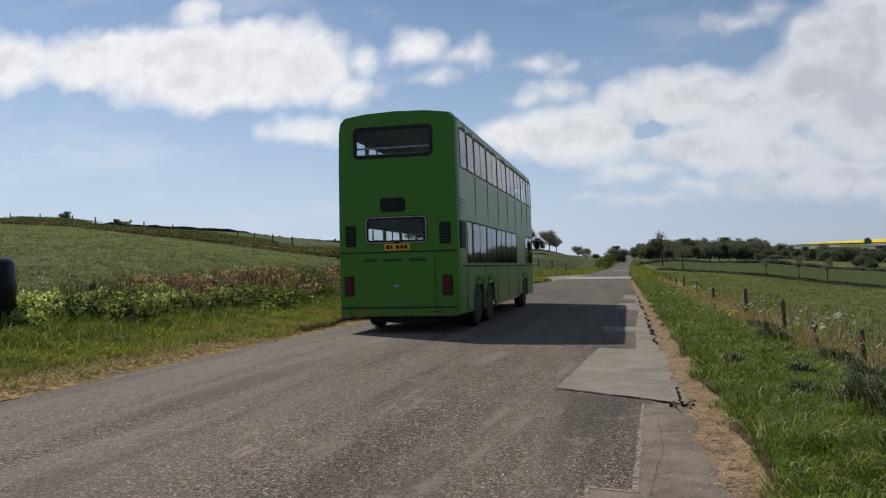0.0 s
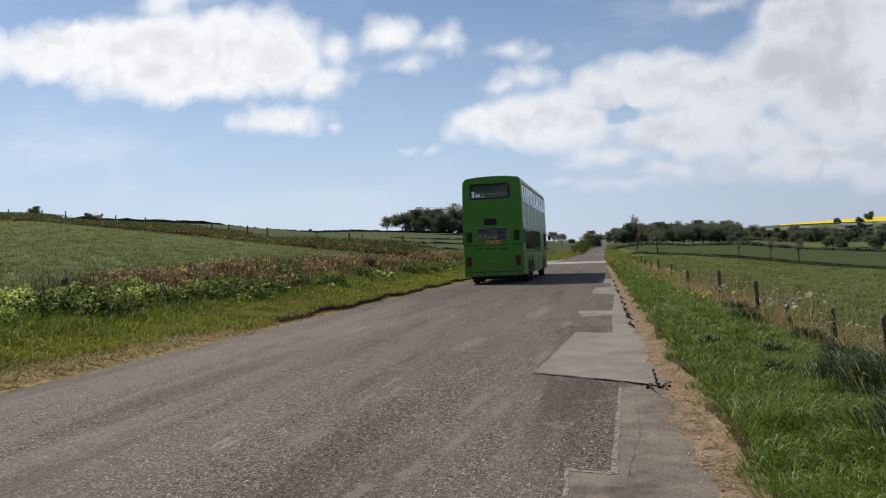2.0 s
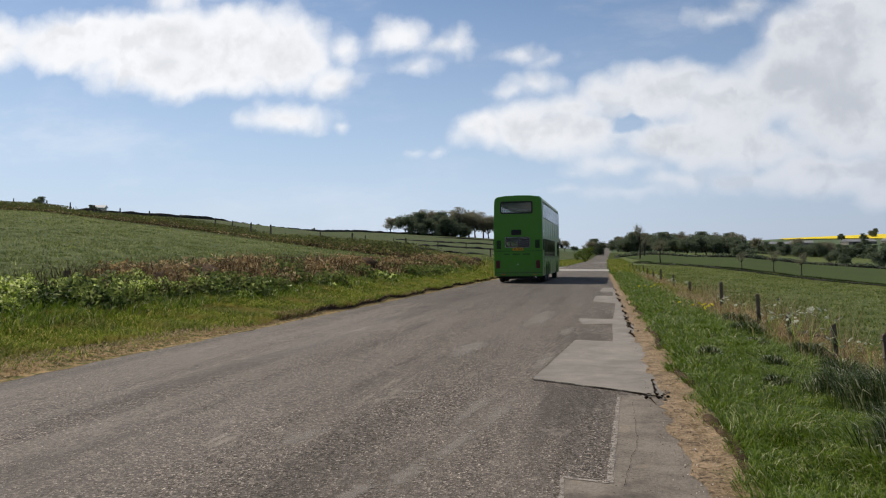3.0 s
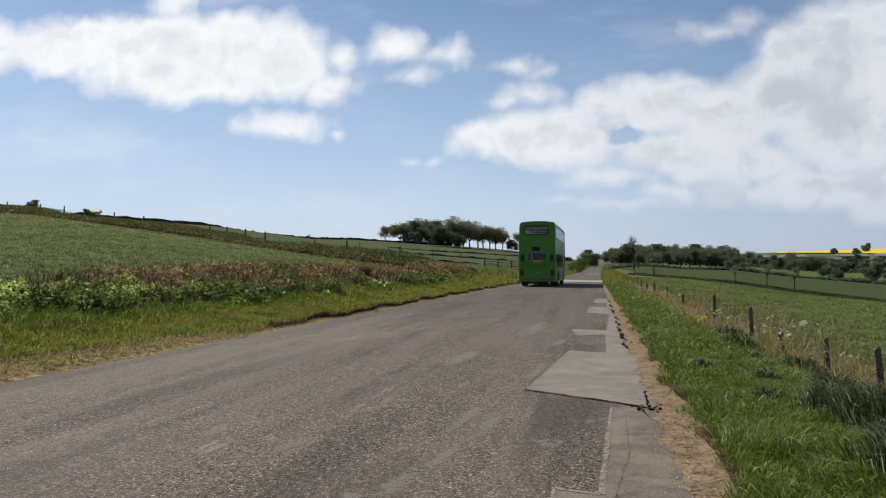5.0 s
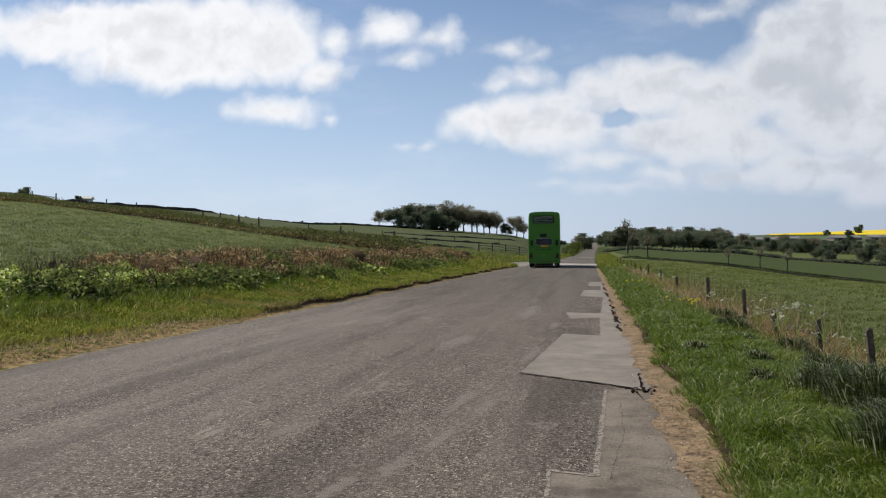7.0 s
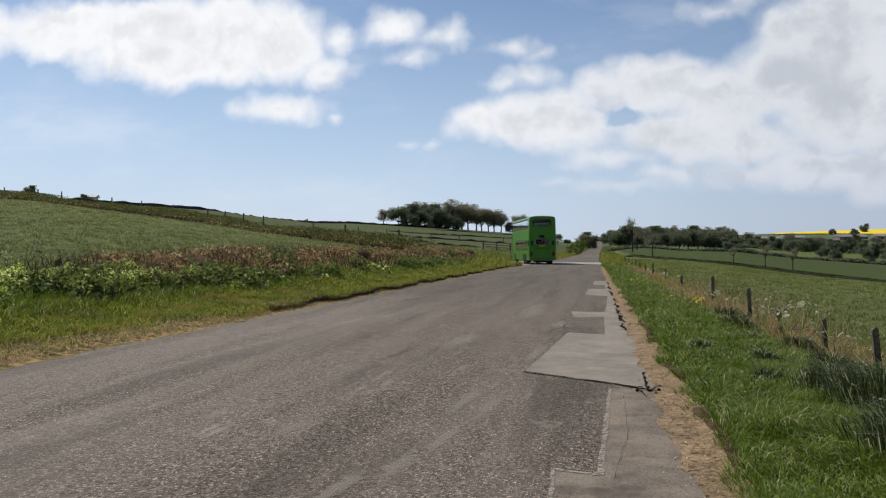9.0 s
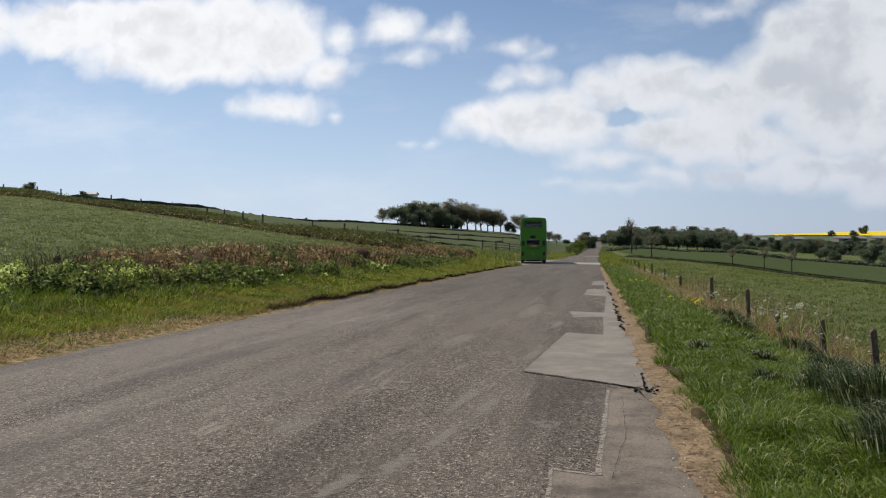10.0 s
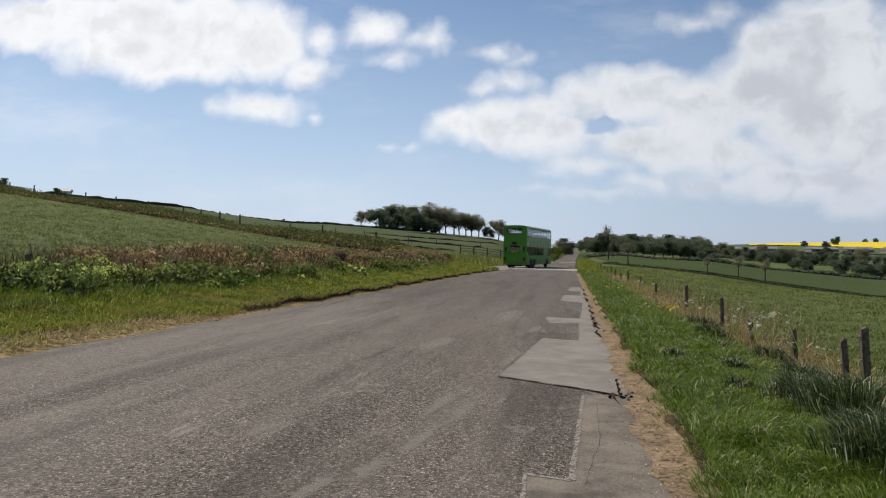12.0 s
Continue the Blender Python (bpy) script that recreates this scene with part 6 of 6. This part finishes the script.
def make_flowers():
    r = random.Random(9)
    head = bmesh.new()
    for k in range(16):
        a = k * 2.399
        q = 0.018 * math.sqrt(k / 16)
        bmesh.ops.create_cone(head, cap_ends=True, segments=5, radius1=0.007, radius2=0.004, depth=0.008, matrix=Matrix.Translation((q * math.cos(a), q * math.sin(a), 0.012 - q * 0.3)))
    yellow = bpy.data.meshes.new("flower_head")
    head.to_mesh(yellow)
    head.free()
    yellow.materials.append(MAT["petal_yellow"])
    umbel = bmesh.new()
    for k in range(26):
        a = k * 2.399
        q = 0.055 * math.sqrt(k / 26)
        bmesh.ops.create_cone(umbel, cap_ends=True, segments=5, radius1=0.012, radius2=0.009, depth=0.008, matrix=Matrix.Translation((q * math.cos(a), q * math.sin(a), 0.01 - q * q * 3)))
    white = bpy.data.meshes.new("flower_head")
    umbel.to_mesh(white)
    umbel.free()
    white.materials.append(MAT["petal_white"])

    def flower(name, x, y, tall, head_mesh, size, label, group):
        ob = tagged(new(name), label, "flower", group)
        bm = bmesh.new()
        limb(bm, Vector((0, 0, -0.03)), Vector((0.02, 0.01, tall)), 0.004, 0.003, 4)
        tips = [(0.02, 0.01, tall, 1.0)]
        if head_mesh is white:
            for k in range(r.choice([2, 3, 4])):
                a, reach = r.uniform(0, 6.28), r.uniform(0.06, 0.17)
                tips.append((reach * math.cos(a), reach * math.sin(a), tall * r.uniform(0.78, 1.05), r.uniform(0.45, 0.95)))
                limb(bm, Vector((0.012, 0.006, tall * 0.55)), Vector(tips[-1][:3]), 0.003, 0.002, 4)
        part("stem", bm, MAT["weed"], ob)
        for tx, ty, tz, k in tips:
            h = part("flower_head", head_mesh, None, ob)
            h.matrix_basis = pose(tx, ty, tz, r.uniform(-42, 42), r.uniform(-42, 42), 0) @ Matrix.Diagonal((size * k, size * k, size * k, 1))
        ob.matrix_world = pose(x, y, float(ground_at(x, y)), 0, 0, r.uniform(0, 360))

    for k in range(13):
        flower("dandelion", 2.3 + r.gauss(0, 0.22), 15.6 + r.gauss(0, 0.45), r.uniform(0.24, 0.36), yellow, 1.25, "yellow dandelion in the verge grass", "dandelions")
    for k in range(4):
        flower("dandelion", 1.9 + r.gauss(0, 0.3), 25 + r.gauss(0, 1.5), r.uniform(0.25, 0.36), yellow, 1.5, "yellow dandelion in the verge grass", "dandelions")
    for k in range(26):
        y = r.choice([r.uniform(8.6, 12.5), r.uniform(10, 18)])
        flower("cow_parsley", 2.5 + 0.08 * (y - 8) + r.uniform(-0.3, 0.55), y, r.uniform(0.42, 0.78), white, r.uniform(0.4, 0.85), "white cow parsley in the long verge grass", "cow parsley")
    for k in range(20):
        y = r.uniform(20, 60)
        flower("cow_parsley", 3.0 + 0.02 * y + r.uniform(-0.8, 0.7), y, r.uniform(0.35, 0.55), white, r.uniform(0.5, 1.0), "white cow parsley in the long verge grass", "cow parsley")


def make_bale():
    x, y = -10.66, 11.3
    bm = lathe([(0.02, 0.0), (0.52, 0.0), (0.6, 0.06), (0.62, 0.55), (0.59, 0.98), (0.52, 1.06), (0.02, 1.07)], "z", 36)
    r = random.Random(2)
    for v in bm.verts:
        v.co *= 1 + r.uniform(-0.012, 0.012)
    me = bpy.data.meshes.new("wrapped_bale")
    bm.to_mesh(me)
    bm.free()
    me.materials.append(MAT["wrap"])
    ob = tagged(new("wrapped_bale", me), "black plastic-wrapped bale standing in the weeds", "bale")
    ob.matrix_world = pose(x, y, float(ground_at(x, y)) - 0.02, 2, 3, 0)


def make_rubble():
    """Broken lumps of asphalt where the patch has crumbled at the road edge."""
    r = random.Random(8)
    for k in range(28):
        x, y = (0.63 + r.gauss(0, 0.05), 7.12 + r.gauss(0, 0.12)) if k < 18 else (float(right_edge(15)) - 0.2 + r.gauss(0, 0.06) + 0.025 * (k - 26) / 4, 15.2 + r.gauss(0, 1.4))
        bm = bmesh.new()
        bmesh.ops.create_icosphere(bm, subdivisions=1, radius=1.0)
        s = r.uniform(0.006, 0.019) * (1.0 if k < 18 else 1.3)
        for v in bm.verts:
            v.co = Vector((v.co.x * s * 1.3, v.co.y * s, v.co.z * s * 0.7)) * r.uniform(0.7, 1.25)
        me = bpy.data.meshes.new("asphalt_lump")
        bm.to_mesh(me)
        bm.free()
        me.materials.append(MAT["crack"] if k % 3 else MAT["tar"])
        ob = tagged(new("asphalt_lump", me), "dark broken lump of asphalt at the road edge", "rubble", "crumbled road edge")
        ob.matrix_world = pose(x, y, 0.018 + s * 0.4, 0, 0, r.uniform(0, 360))


def make_logs():
    r = random.Random(6)
    for k in range(11):
        x, y = 3.75 + r.uniform(-0.25, 0.25), 15.2 + r.uniform(-0.7, 0.7)
        bm = bmesh.new()
        a = r.uniform(-0.7, 0.7)
        l = r.uniform(0.25, 0.5)
        z = float(ground_at(x, y)) + 0.05 + 0.04 * (k % 4)
        d = Vector((math.cos(a), math.sin(a), r.uniform(-0.12, 0.12))) * l
        limb(bm, Vector((x, y, z)) - d, Vector((x, y, z)) + d, 0.04, 0.03, 7)
        me = bpy.data.meshes.new("branch")
        bm.to_mesh(me)
        bm.free()
        me.materials.append(MAT["post"])
        tagged(new("branch", me), "dead branch heaped by the fence", "branch", "heap of branches")


MAT["clump_left"] = leafy("clump_left", [(0.0, (0.055, 0.08, 0.022)), (0.5, (0.11, 0.14, 0.042)), (1.0, (0.19, 0.21, 0.085))], None, 0.4)
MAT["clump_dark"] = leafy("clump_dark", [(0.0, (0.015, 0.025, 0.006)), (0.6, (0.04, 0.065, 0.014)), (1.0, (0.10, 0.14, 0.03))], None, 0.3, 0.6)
MAT["hedge"] = leafy("hedge", [(0.0, (0.045, 0.055, 0.018)), (0.5, (0.09, 0.105, 0.032)), (1.0, (0.17, 0.175, 0.06))], None, 0.45)
def old_tar(n, p):
    col = mottled((0.10, 0.085, 0.07), (0.235, 0.198, 0.16), 55, 2.2, ((0.085, 0.072, 0.06), 1.9, 0.5, 0.7))(n, p)
    # black pits and a scatter of sand over the worn surface
    pits = n.add("ShaderNodeTexVoronoi", {"Vector": p, "Scale": 24.0}).outputs
    hole = n.math("MULTIPLY", n.smooth(pits["Distance"], 0.2, 0.1), n.smooth(n.noise(p, 3.1, 3.0, 0.6), 0.46, 0.6))
    col = n.mix(n.math("MULTIPLY", hole, 0.8), col, (0.03, 0.025, 0.02))
    sand = n.smooth(n.noise(p, 2.4, 6.0, 0.7), 0.54, 0.68)
    return n.mix(n.math("MULTIPLY", sand, 0.4), col, (0.34, 0.265, 0.185))


MAT["grit"] = leafy("grit", [(0.0, (0.03, 0.025, 0.02)), (0.5, (0.14, 0.11, 0.08)), (0.9, (0.34, 0.29, 0.22)), (1.0, (0.6, 0.56, 0.5))], None, 0.0, 0.9)
MAT["tar"] = material("tar", old_tar, rough=0.88, bump=0.5, bump_scale=120, spec=0.1)


def worn(name, colour, reach, lo, hi, scale, most=0.75):
    """A pale worn place that thins out at its rim and is broken up by the chips of the road."""
    m = bpy.data.materials.new(name)
    m.use_nodes = True
    n = Nodes(m.node_tree)
    p = n.add("ShaderNodeTexCoord").outputs["Object"]
    world = n.add("ShaderNodeNewGeometry").outputs["Position"]
    grain = n.noise(world, scale, 6.0, 0.7)
    if reach:
        rim = n.math("SUBTRACT", 1.0, n.vec("LENGTH", p, out=1))
        amount = n.math("ADD", n.math("MULTIPLY", rim, 0.8), n.math("MULTIPLY", n.math("SUBTRACT", grain, 0.5), 1.6))
    else:
        amount = grain
    cover = n.math("MULTIPLY", n.smooth(amount, lo, hi), most)
    rough_stone = n.mix(n.noise(world, 90.0, 3.0, 0.6), colour, (0.10, 0.09, 0.08))
    b = n.add("ShaderNodeBsdfPrincipled", {"Base Color": rough_stone, "Roughness": 0.9, "Specular IOR Level": 0.1})
    t = n.add("ShaderNodeBsdfTransparent")
    mixed = n.add("ShaderNodeMixShader", {0: cover, 1: t.outputs[0], 2: b.outputs[0]})
    n.tree.links.new(mixed.outputs[0], n.add("ShaderNodeOutputMaterial").inputs[0])
    return m


MAT["scuff"] = worn("scuff", (0.34, 0.30, 0.255), True, 0.12, 0.6, 16.0, 0.6)
MAT["seam"] = worn("seam", (0.42, 0.37, 0.315), False, 0.34, 0.56, 30.0, 0.9)
MAT["pale"] = material("pale", mottled((0.22, 0.205, 0.18), (0.36, 0.335, 0.295), 6, 0.4), rough=0.8, spec=0.12)
make_road_marks()
make_far()
make_hill_lines()
make_fences()
make_trees()
make_bank()
make_fields()
make_clumps()
make_grass()
make_flowers()
make_bale()
make_logs()
make_rubble()


# ---------------------------------------------------------------- what moves
# seconds, middle of the bus's back on the ground, heading to the right of the road's line in degrees
BUS_ROWS = [
    (0.0, -4.02, 14.65, 1.6), (0.5, -3.93, 19.1, 1.7), (1.0, -3.80, 23.5, 1.8), (1.5, -3.66, 27.35, 1.9), (2.0, -3.53, 31.1, 1.9),
    (2.5, -3.41, 34.9, 2.0), (3.0, -3.27, 38.6, 2.1), (4.0, -3.0, 45.6, 2.2), (5.0, -2.73, 51.8, 2.0), (5.5, -2.56, 54.0, 2.0), (6.0, -2.42, 56.0, 1.8),
    (6.5, -2.26, 58.3, 1.0), (7.0, -2.18, 60.7, -1.5), (8.0, -2.45, 65.6, -9.0), (9.0, -3.1, 70.4, -12.0), (9.5, -3.65, 72.6, -9.0),
    (10.0, -4.02, 73.8, -3.5), (10.5, -4.26, 75.0, 1.2), (11.0, -4.32, 76.1, 5.7), (11.5, -4.22, 77.4, 9.5), (12.0, -3.95, 79.2, 12.0),
]


def motions():
    """The bus pulls away, swings into the pull-in and turns back towards the road; its wheels roll."""
    walk(bus, [(t, pose(x, y, 0.01, 0, 0, -h)) for t, x, y, h in BUS_ROWS])
    ts = np.array([r[0] for r in BUS_ROWS])
    along = np.concatenate([[0], np.cumsum([math.dist(a[1:3], b[1:3]) for a, b in zip(BUS_ROWS, BUS_ROWS[1:])])])
    fine = np.linspace(0, 12, 181)
    turned = np.degrees(np.interp(fine, ts, along) / 0.5)
    for wheel in wheels:
        x, y, z = wheel.location
        walk(wheel, [(float(t), pose(x, y, z, -float(a), 0, 0)) for t, a in zip(fine, turned)])


motions()
